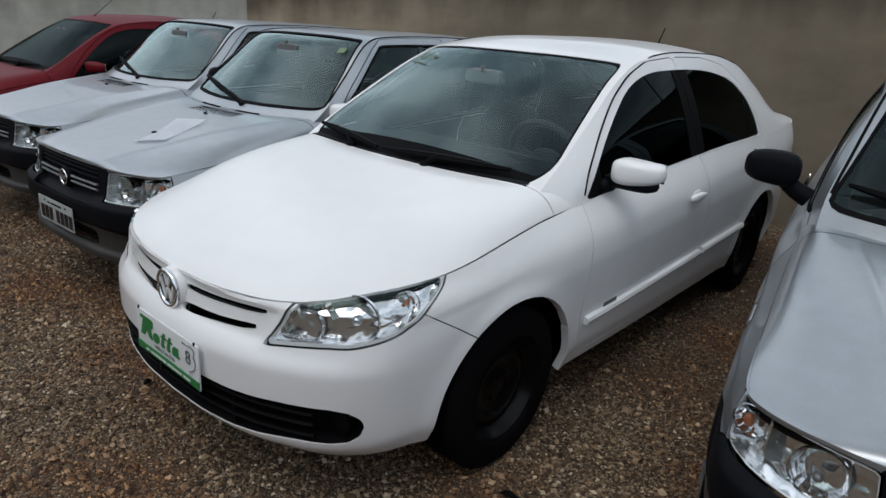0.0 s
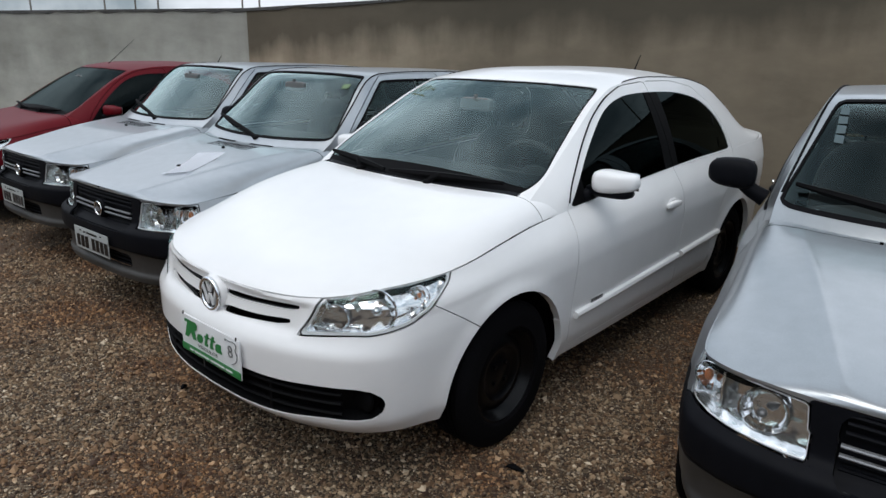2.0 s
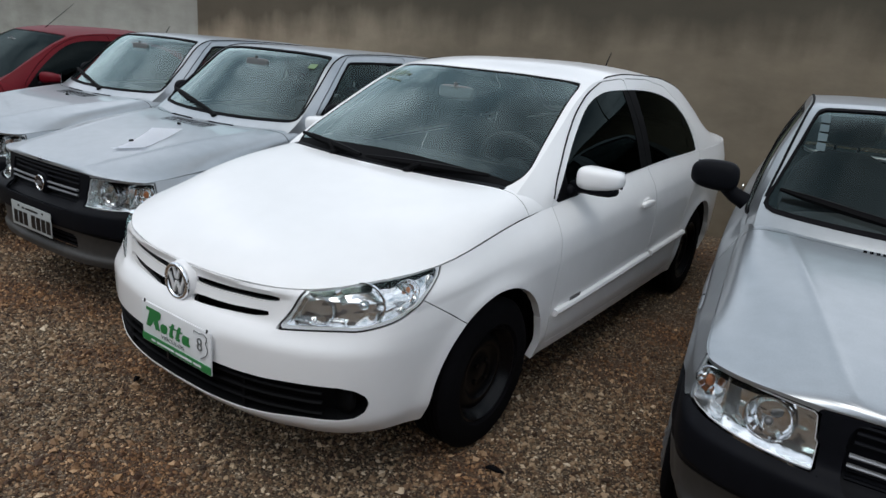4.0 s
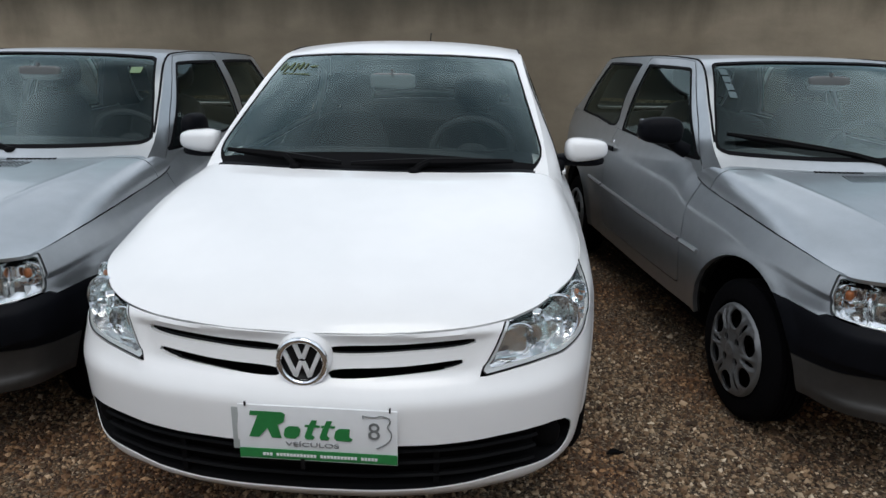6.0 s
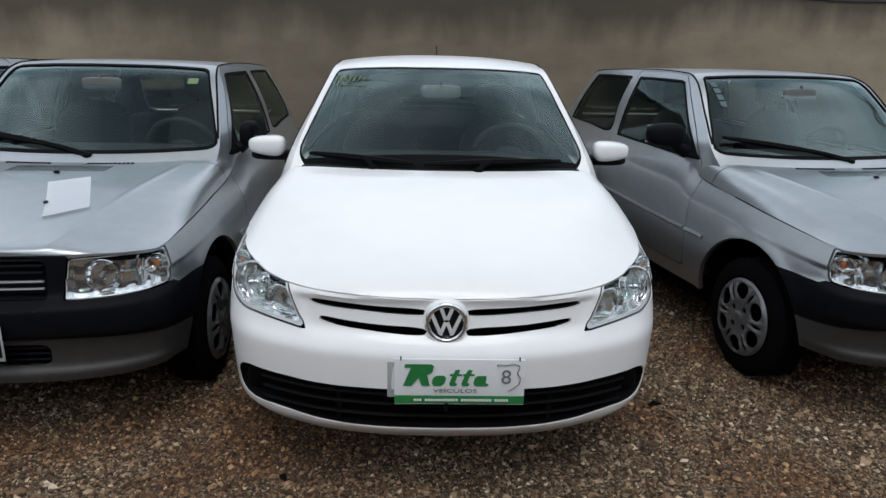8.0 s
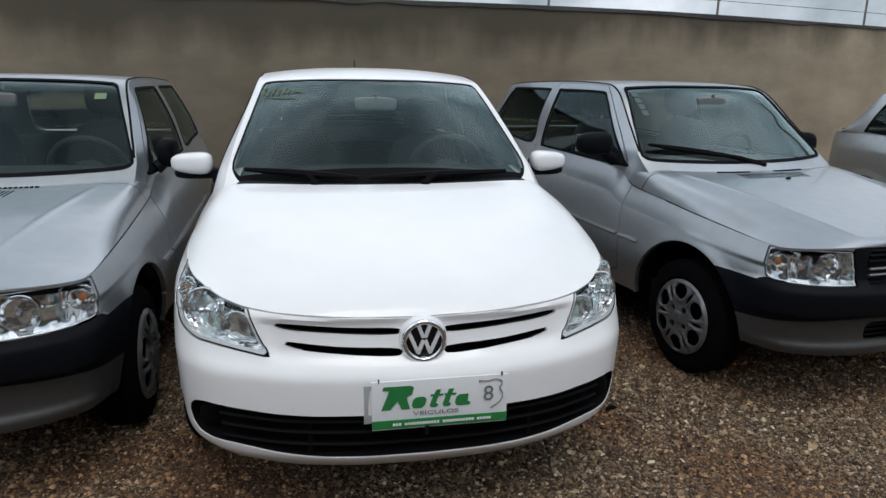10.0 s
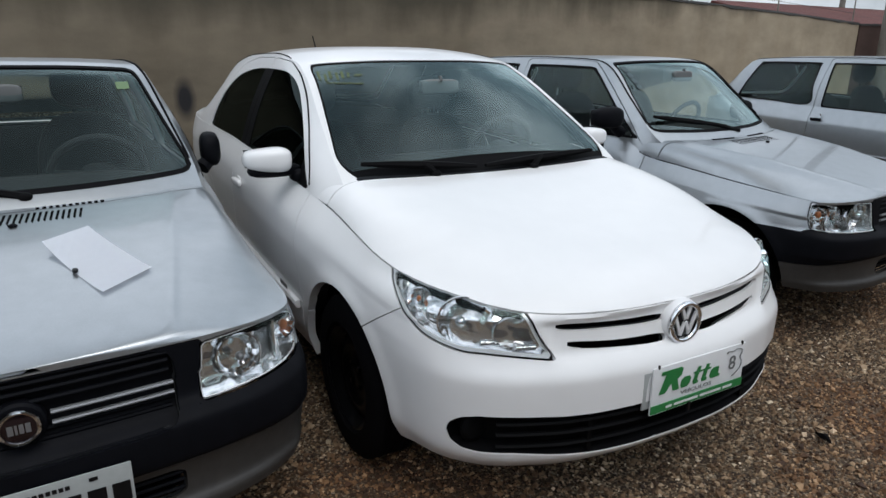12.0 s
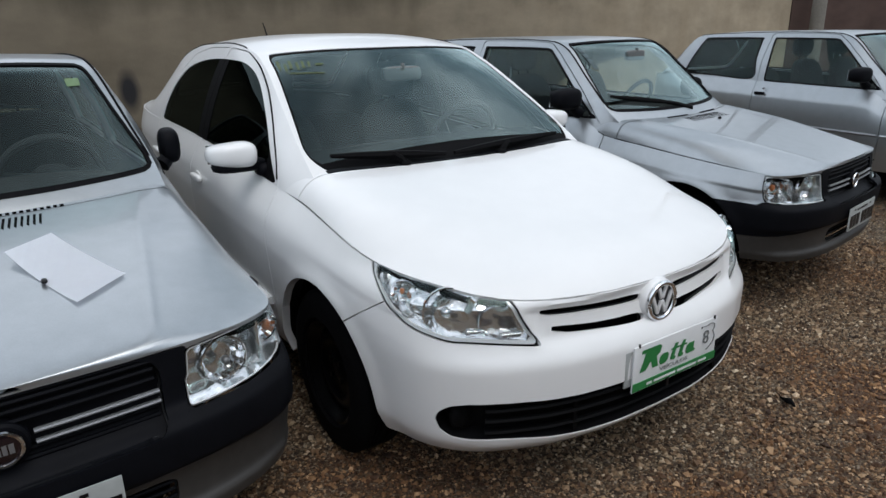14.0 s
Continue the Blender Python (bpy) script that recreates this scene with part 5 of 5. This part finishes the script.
def wall_material(name, tone, stain, spot=None, dirt=.8):
    m = bpy.data.materials.new(name)
    m.use_nodes = True
    n, l = m.node_tree.nodes, m.node_tree.links
    b = n["Principled BSDF"]
    b.inputs["Roughness"].default_value = 0.9
    b.inputs["Specular IOR Level"].default_value = 0.2
    at = n.new("ShaderNodeTexCoord")
    big, fine, drip = (n.new("ShaderNodeTexNoise") for _ in range(3))
    for t, s, d in ((big, 1.6, 10), (fine, 45, 4), (drip, 1.0, 6)):
        t.inputs["Scale"].default_value, t.inputs["Detail"].default_value = s, d
    big.inputs["Roughness"].default_value = .62
    flat = n.new("ShaderNodeMapping")
    flat.inputs["Scale"].default_value = (.8, .8, 1.7)
    l.new(at.outputs["Object"], flat.inputs["Vector"])
    l.new(flat.outputs["Vector"], big.inputs["Vector"])
    squeeze = n.new("ShaderNodeMapping")
    squeeze.inputs["Scale"].default_value = (1.8, 1.8, .6)
    l.new(at.outputs["Object"], squeeze.inputs["Vector"])
    l.new(squeeze.outputs["Vector"], drip.inputs["Vector"])
    l.new(at.outputs["Object"], fine.inputs["Vector"])
    # brightness along x put into the colour: darkest mid-lot, paler towards its ends
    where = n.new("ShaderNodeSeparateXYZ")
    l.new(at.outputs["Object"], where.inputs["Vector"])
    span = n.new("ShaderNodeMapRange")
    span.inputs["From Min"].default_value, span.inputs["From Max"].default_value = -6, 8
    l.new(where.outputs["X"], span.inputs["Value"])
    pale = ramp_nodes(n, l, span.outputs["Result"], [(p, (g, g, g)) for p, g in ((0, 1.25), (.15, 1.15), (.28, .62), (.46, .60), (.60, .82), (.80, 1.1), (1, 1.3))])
    base = ramp_nodes(n, l, big.outputs["Fac"], [(.3, tuple(c * .78 for c in tone)), (.5, tone), (.7, tuple(min(c * 1.2, 1) for c in tone))])
    streak = ramp_nodes(n, l, drip.outputs["Fac"], [(.42, (1, 1, 1)), (.66, stain)])
    mul = n.new("ShaderNodeMixRGB")
    mul.blend_type, mul.inputs["Fac"].default_value = "MULTIPLY", .28
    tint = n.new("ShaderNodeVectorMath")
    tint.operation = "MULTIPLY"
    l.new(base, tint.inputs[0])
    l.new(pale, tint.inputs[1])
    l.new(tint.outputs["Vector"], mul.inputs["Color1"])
    l.new(streak, mul.inputs["Color2"])
    # black weathering along the coping, ragged at its lower edge
    sep = n.new("ShaderNodeSeparateXYZ")
    l.new(at.outputs["Object"], sep.inputs["Vector"])
    edge = n.new("ShaderNodeMath")
    edge.operation = "MULTIPLY_ADD"
    edge.inputs[1].default_value = .9
    l.new(drip.outputs["Fac"], edge.inputs[0])
    l.new(sep.outputs["Z"], edge.inputs[2])
    lean = n.new("ShaderNodeMath")
    lean.operation = "MULTIPLY_ADD"
    lean.inputs[1].default_value = -.045
    l.new(sep.outputs["X"], lean.inputs[0])
    l.new(edge.outputs["Value"], lean.inputs[2])
    fit = n.new("ShaderNodeMapRange")
    fit.inputs["From Min"].default_value, fit.inputs["From Max"].default_value = 2.06, 2.40
    fit.inputs["To Min"].default_value, fit.inputs["To Max"].default_value = 0, dirt
    l.new(lean.outputs["Value"], fit.inputs["Value"])
    top = n.new("ShaderNodeMixRGB")
    l.new(fit.outputs["Result"], top.inputs["Fac"])
    l.new(mul.outputs["Color"], top.inputs["Color1"])
    top.inputs["Color2"].default_value = (.062, .055, .041, 1)
    last = top.outputs["Color"]
    if spot:
        to = n.new("ShaderNodeVectorMath")
        to.operation = "SUBTRACT"
        l.new(at.outputs["Object"], to.inputs[0])
        to.inputs[1].default_value = spot
        squash = n.new("ShaderNodeVectorMath")
        squash.operation = "MULTIPLY"
        l.new(to.outputs["Vector"], squash.inputs[0])
        squash.inputs[1].default_value = (1, 1, .5)
        ln = n.new("ShaderNodeVectorMath")
        ln.operation = "LENGTH"
        l.new(squash.outputs["Vector"], ln.inputs[0])
        soft = n.new("ShaderNodeMapRange")
        soft.inputs["From Min"].default_value, soft.inputs["From Max"].default_value = .045, .105
        soft.inputs["To Min"].default_value, soft.inputs["To Max"].default_value = .9, 0
        l.new(ln.outputs["Value"], soft.inputs["Value"])
        black = n.new("ShaderNodeMixRGB")
        l.new(soft.outputs["Result"], black.inputs["Fac"])
        l.new(last, black.inputs["Color1"])
        black.inputs["Color2"].default_value = (.012, .014, .02, 1)
        last = black.outputs["Color"]
    l.new(last, b.inputs["Base Color"])
    bp = n.new("ShaderNodeBump")
    bp.inputs["Distance"].default_value, bp.inputs["Strength"].default_value = .003, .35
    l.new(fine.outputs["Fac"], bp.inputs["Height"])
    l.new(bp.outputs["Normal"], b.inputs["Normal"])
    return m


def wall_run(name, a, b, tops, thick, mat, label):
    """A wall from a to b on the ground; tops: its height over the share of its length."""
    a, b = Vector((*a, 0)), Vector((*b, 0))
    along = (b - a).normalized()
    out = Vector((-along.y, along.x, 0)) * thick
    height = curve(*zip(*tops))
    bm = bmesh.new()
    n = 60
    cols = []
    for k in range(n + 1):
        f = k / n
        p = a.lerp(b, f)
        z = float(height(f)) + .006 * noise.noise((f * 40, 3, 1))
        cols.append([bm.verts.new(p + off + Vector((0, 0, zz))) for off, zz in ((Vector(), -.3), (Vector(), z), (out, z), (out, -.3))])
    for c0, c1 in zip(cols, cols[1:]):
        for k in range(4):
            bm.faces.new((c0[k], c1[k], c1[(k + 1) % 4], c0[(k + 1) % 4]))
    bm.faces.new(cols[0])
    bm.faces.new(cols[-1])
    ob = part(name, bm, mat, None, label, smooth=False)
    # a blackened, uneven cap of mortar along the top
    bm = bmesh.new()
    cols = []
    for k in range(n + 1):
        f = k / n
        p = a.lerp(b, f) - out * .09
        z, wide = float(height(f)) + .012 * noise.noise((f * 60, 8, 2)), out * 1.18
        cols.append([bm.verts.new(p + off + Vector((0, 0, zz))) for off, zz in ((Vector(), z - .028 + .045 * noise.noise((f * 110, 1, 5))), (out * .1, z + .012), (wide - out * .1, z + .012), (wide, z - .05))])
    for c0, c1 in zip(cols, cols[1:]):
        for k in range(4):
            bm.faces.new((c0[k], c1[k], c1[(k + 1) % 4], c0[(k + 1) % 4]))
    bm.faces.new(cols[0])
    bm.faces.new(cols[-1])
    part("coping", bm, COPING, ob, "blackened mortar cap", smooth=False)
    return tagged(ob, label, "wall", kind="structure")


COPING = material("blackened_mortar", (.035, .034, .032), .9, 0, 0, .3, 22, .003, .4)
GRAVEL, STONES = gravel_material(), stone_material()
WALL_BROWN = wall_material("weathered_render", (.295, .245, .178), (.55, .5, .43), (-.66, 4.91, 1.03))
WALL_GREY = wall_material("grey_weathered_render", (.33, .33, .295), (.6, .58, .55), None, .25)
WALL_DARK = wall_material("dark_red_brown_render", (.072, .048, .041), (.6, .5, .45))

bm = bmesh.new()
bmesh.ops.create_grid(bm, x_segments=8, y_segments=8, size=400)
tagged(part("ground", bm, GRAVEL, None, smooth=False), "brown gravel and bare earth of the parking lot", "ground", kind="structure")

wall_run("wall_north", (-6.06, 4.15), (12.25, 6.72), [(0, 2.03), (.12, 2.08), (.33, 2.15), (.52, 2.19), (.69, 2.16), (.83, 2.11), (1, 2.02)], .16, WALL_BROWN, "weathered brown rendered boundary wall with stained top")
wall_run("wall_west", (-16, .93), (-6.0605, 4.1498), [(0, 2.0), (1, 2.03)], .16, WALL_GREY, "grey weathered rendered boundary wall")
# the next three walls are added out of view; they darken horizon reflections
wall_run("added_wall_south", (22, -11), (-16, -11), [(0, 4.6), (1, 4.6)], .16, WALL_DARK, "added unseen tall dark reddish brown wall, darkens reflections")
wall_run("added_wall_far_west", (-16.02, -11), (-16.02, .9), [(0, 2.3), (1, 2.0)], .16, WALL_GREY, "grey weathered rendered boundary wall")
wall_run("added_wall_far_east", (22.02, 3.2), (22.02, -11), [(0, 2.0), (1, 2.3)], .16, WALL_DARK, "dark reddish brown boundary wall")
wall_run("wall_east", (12.27, 6.71), (22, 3.2), [(0, 2.0), (1, 2.0)], .16, WALL_DARK, "dark reddish brown boundary wall")


def loose_stones():
    """Gravel lying over the ground, thickest where the camera passes."""
    rng = np.random.default_rng(7)
    count = 220000
    x, y = rng.uniform(-4.6, 5.6, count * 3), rng.uniform(-1.4, 5.0, count * 3)
    dense = np.where((y > 2.6) | (np.abs(x) > 3.4), .16, np.where(y > 1.6, .55, 1.0))
    keep = rng.random(count * 3) < dense
    x, y = x[keep][:count], y[keep][:count]
    n = len(x)
    size = rng.lognormal(math.log(.0050), .42, n).clip(.003, .016)
    base = np.array([(1, .15, 0), (-1, -.1, .1), (-.1, 1, .1), (.1, -1, 0), (.1, 0, 1), (0, .1, -1)])
    faces = np.array([(0, 2, 4), (2, 1, 4), (1, 3, 4), (3, 0, 4), (2, 0, 5), (1, 2, 5), (3, 1, 5), (0, 3, 5)])
    pts = base[None] * rng.uniform(.65, 1.35, (n, 6, 1)) * (size[:, None, None] * rng.uniform(.7, 1.4, (n, 1, 3)) * (1, 1, .8))
    tip, turn = rng.uniform(-.7, .7, n)[:, None], rng.uniform(0, 2 * math.pi, n)[:, None]
    px, pz = pts[..., 0] * np.cos(tip) - pts[..., 2] * np.sin(tip), pts[..., 0] * np.sin(tip) + pts[..., 2] * np.cos(tip)
    py = pts[..., 1]
    px, py = px * np.cos(turn) - py * np.sin(turn), px * np.sin(turn) + py * np.cos(turn)
    out = np.stack((px + x[:, None], py + y[:, None], pz + (size * .35)[:, None]), -1).reshape(-1, 3)
    idx = (faces[None] + (np.arange(n) * 6)[:, None, None]).reshape(-1, 3)
    me = bpy.data.meshes.new("gravel")
    me.from_pydata(out, [], idx)
    me.materials.append(STONES)
    tagged(new("gravel", me), "loose brown and grey gravel stones on the ground", "gravel", kind="stuff")


loose_stones()


# ---- the cars in their row ----
white_car = sedan("sedan", WHITE, "white four-door sedan with black steel wheels, parked on gravel", "steel")
sign_board(white_car)
red_car = sedan("compact_car", RED, "red car with dark tinted windows beside the wall", "steel", False)
red_car.matrix_basis = pose(-5.03, .21, 0, 0, 0, 1.5) @ Matrix.Diagonal((.99, .88, .94, 1))
silver = hatchback("hatchback", SILVER, "silver two-door hatchback with white paper on its bonnet", True)
silver.matrix_basis = pose(-1.706, .292, 0, -.4, 0, 2.6)
tagged(copy_thing(silver, pose(-3.313, .386, 0, -.4, 0, 1.75)), "silver two-door hatchback with grey bumper beside the red car")
right_hatch = hatchback("hatchback", SILVER, "silver two-door hatchback with grey bumper and silver hubcaps", False)
right_hatch.matrix_basis = pose(2.257, .51, 0, 0, 0, 8.5)
tagged(copy_thing(right_hatch, pose(5.107, .153, 0, 0, 0, -.4)), "silver two-door hatchback at the end of the row")


# ---- small things on and round the cars ----
def on_bonnet(x, y, lift):
    p = HATCH.hood(np.array(float(y)), np.array(abs(x) / .68))
    return Vector((x, y, float(p[2]) + lift))


HATCH = hatch_shape()
bm = bmesh.new()
corner = [Vector(p) for p in ((.212, .262), (.346, .358), (.218, .685), (.092, .575))]
rows = []
for i in range(9):
    f = i / 8
    row = []
    for k in range(5):
        g = k / 4
        p = corner[0].lerp(corner[1], g).lerp(corner[3].lerp(corner[2], g), f)
        row.append(bm.verts.new(on_bonnet(p.x, p.y, .003 + .028 * max(0, f - .45) ** 2 * 3 * (1 - .4 * g) + .012 * max(0, .25 - f) ** 2 * 8)))
    rows.append(row)
for a, b in zip(rows, rows[1:]):
    for k in range(4):
        bm.faces.new((a[k], a[k + 1], b[k + 1], b[k]))
bmesh.ops.solidify(bm, geom=bm.faces[:], thickness=.0012)
sheet = part("paper_sheet", bm, PAPER, None, smooth=False)
sheet.matrix_basis = silver.matrix_basis
tagged(sheet, "blank white paper sheet curling on a silver bonnet", "paper")
clip = part("paper_clip", blob(on_bonnet(.160, .405, .008), (.008, .014, .006), 2.4, 12, 8), GLOSS_BLACK, None)
clip.matrix_basis = silver.matrix_basis
tagged(clip, "small black clip on the edge of the paper", "clip")


def screen_patch(name, car, mat, sh, x0, x1, z0, z1, skew=0.0):
    """A flat sticker or mark on the inside of a windscreen."""
    v = np.linspace(0, .4, 300)
    bm = bmesh.new()
    grid = []
    for x, z in ((x0, z0), (x1, z0), (x1 + skew, z1), (x0 + skew, z1)):
        half = np.array([float(c) for c in sh.gutter[0](v)])
        p = sh.roof(v, np.clip(abs(x) / half, 0, 1))
        i = int(np.argmin(np.abs(p[:, 2] - z)))
        grid.append(bm.verts.new((x, p[i, 1] - .001, p[i, 2])))
    bm.faces.new(grid)
    return part(name, bm, mat, car, smooth=False)


SEDAN = sedan_shape()
for k in range(4):
    screen_patch("windscreen_sticker", right_hatch, STICKER, HATCH, -.495, -.462, 1.21 + .034 * k, 1.238 + .034 * k)
screen_patch("windscreen_sticker", silver, GREEN_STICKER, HATCH, .425, .475, 1.285, 1.315)
for x0, w, z0, h in ((-.545, .010, 1.305, .034), (-.524, .010, 1.30, .028), (-.500, .012, 1.31, .03), (-.474, .010, 1.305, .03), (-.450, .012, 1.312, .028), (-.424, .010, 1.316, .022), (-.395, .034, 1.322, .007), (-.53, .15, 1.29, .004)):
    screen_patch("marker_stroke", white_car, MARKER, SEDAN, x0, x0 + w, z0, z0 + h, .012)
part("aerial", tube([(.05, 1.80, 1.40), (-.02, 2.2, 1.68)], [.004, .002], 6), BLACK_PLASTIC, red_car)

for x, y, ln, a in ((.93, .65, .07, .4), (.83, -.03, .08, 1.2), (-.55, .12, .05, 2.2)):
    pts = [Vector((x + ln * (t - .5) * math.cos(a), y + ln * (t - .5) * math.sin(a), .018 + .006 * math.sin(t * 5))) for t in np.linspace(0, 1, 6)]
    tagged(part("twig", tube(pts, [.004, .009, .012, .010, .007, .003], 6), DARK_PLASTIC, None), "small dark twig lying on the gravel", "twig")

# ---- beyond the walls ----
CONCRETE = material("grey_concrete", (.19, .175, .15), .85, 0, 0, .12, 30, .002, .12)
ROOF_TILE = material("red_clay_roof_tile", (.10, .026, .02), .8, 0, 0, .2, 30, .002, .2)
HOUSE_WALL = material("pale_house_wall", (.35, .30, .25), .85, 0, 0, .05, 20, 0, .1)
pole = new("utility_pole")
pole.location = (12.5, 6.28, 0)
tagged(pole, "tall grey concrete utility pole by the boundary wall", "pole")
bm = bmesh.new()
bmesh.ops.create_cone(bm, cap_ends=True, segments=10, radius1=.145, radius2=.09, depth=9, matrix=Matrix.Translation((0, 0, 4.5)))
part("pole_shaft", bm, CONCRETE, pole)
bm = bmesh.new()
box(bm, 0, 0, 7.6, 1.8, .1, .12, bevel=.01)
part("crossarm", bm, CONCRETE, pole)
far_pole = new("utility_pole")
far_pole.location = (19.6, 11.6, 0)
tagged(far_pole, "thin grey utility pole behind the red roof", "pole")
bm = bmesh.new()
bmesh.ops.create_cone(bm, cap_ends=True, segments=10, radius1=.09, radius2=.07, depth=8, matrix=Matrix.Translation((0, 0, 4)))
part("pole_shaft", bm, CONCRETE, far_pole)

house = new("house")
house.location = (20, 9.6, 0)
tagged(house, "low house with red tiled roof behind the wall", "house")
bm = bmesh.new()
box(bm, 0, 1.5, 1.05, 12.6, 4.2, 2.1)
part("house_wall", bm, HOUSE_WALL, house)
for k in range(42):
    bm = bmesh.new()
    x = -6.6 + .32 * k
    a, b = Vector((x, -1.0, 2.08)), Vector((x, 1.6, 2.74))
    d = (b - a)
    m = Matrix.Translation((a + b) / 2) @ d.to_track_quat("Y", "Z").to_matrix().to_4x4()
    box(bm, 0, 0, 0, .30, d.length, .06, m, .02)
    part("roof_tile", bm, ROOF_TILE, house, smooth=False)
bm = bmesh.new()
box(bm, 0, 2.9, 2.4, 13.2, 2.8, .06, Matrix.Translation((0, 2.9, 2.4)) @ Matrix.Rotation(-.247, 4, "X") @ Matrix.Translation((0, -2.9, -2.4)))
part("roof_back_slope", bm, ROOF_TILE, house, smooth=False)


def fence_posts(spots, top):
    """Thin posts of a wire fence along the top of a wall, and its wires."""
    f = new("wire_fence")
    f.location = (*spots[0][:2], spots[0][2])
    tagged(f, "thin wire fence on posts along the wall top", "fence", kind="structure")
    base = Vector(f.location)
    for p in spots:
        bm = bmesh.new()
        q = Vector(p) - base
        bmesh.ops.create_cone(bm, cap_ends=True, segments=6, radius1=.014, radius2=.012, depth=top, matrix=Matrix.Translation(q + Vector((0, 0, top / 2 - .02))))
        part("fence_post", bm, CONCRETE, f)
    for z in np.linspace(.18, top - .06, 3):
        part("fence_wire", tube([Vector(p) - base + Vector((0, 0, z)) for p in spots], .003, 4), BLACK_PLASTIC, f)


def on_north(x):
    s = (x + 6.06) / 18.31
    return (x, 4.15 + 2.57 * s + .08, float(curve([0, .12, .33, .52, .69, .83, 1], [2.03, 2.08, 2.15, 2.19, 2.16, 2.11, 2.02])(s)))


fence_posts([on_north(x) for x in (-5.9, -3.2, -.4, 2.2, 4.4, 6.7, 9.2, 12.1)], .75)
fence_posts([(x, .93 + (x + 16) * .3239 + .08, 2.03) for x in (-15.5, -12.4, -10.2, -8.65, -8.06, -7.64, -6.2)], .7)
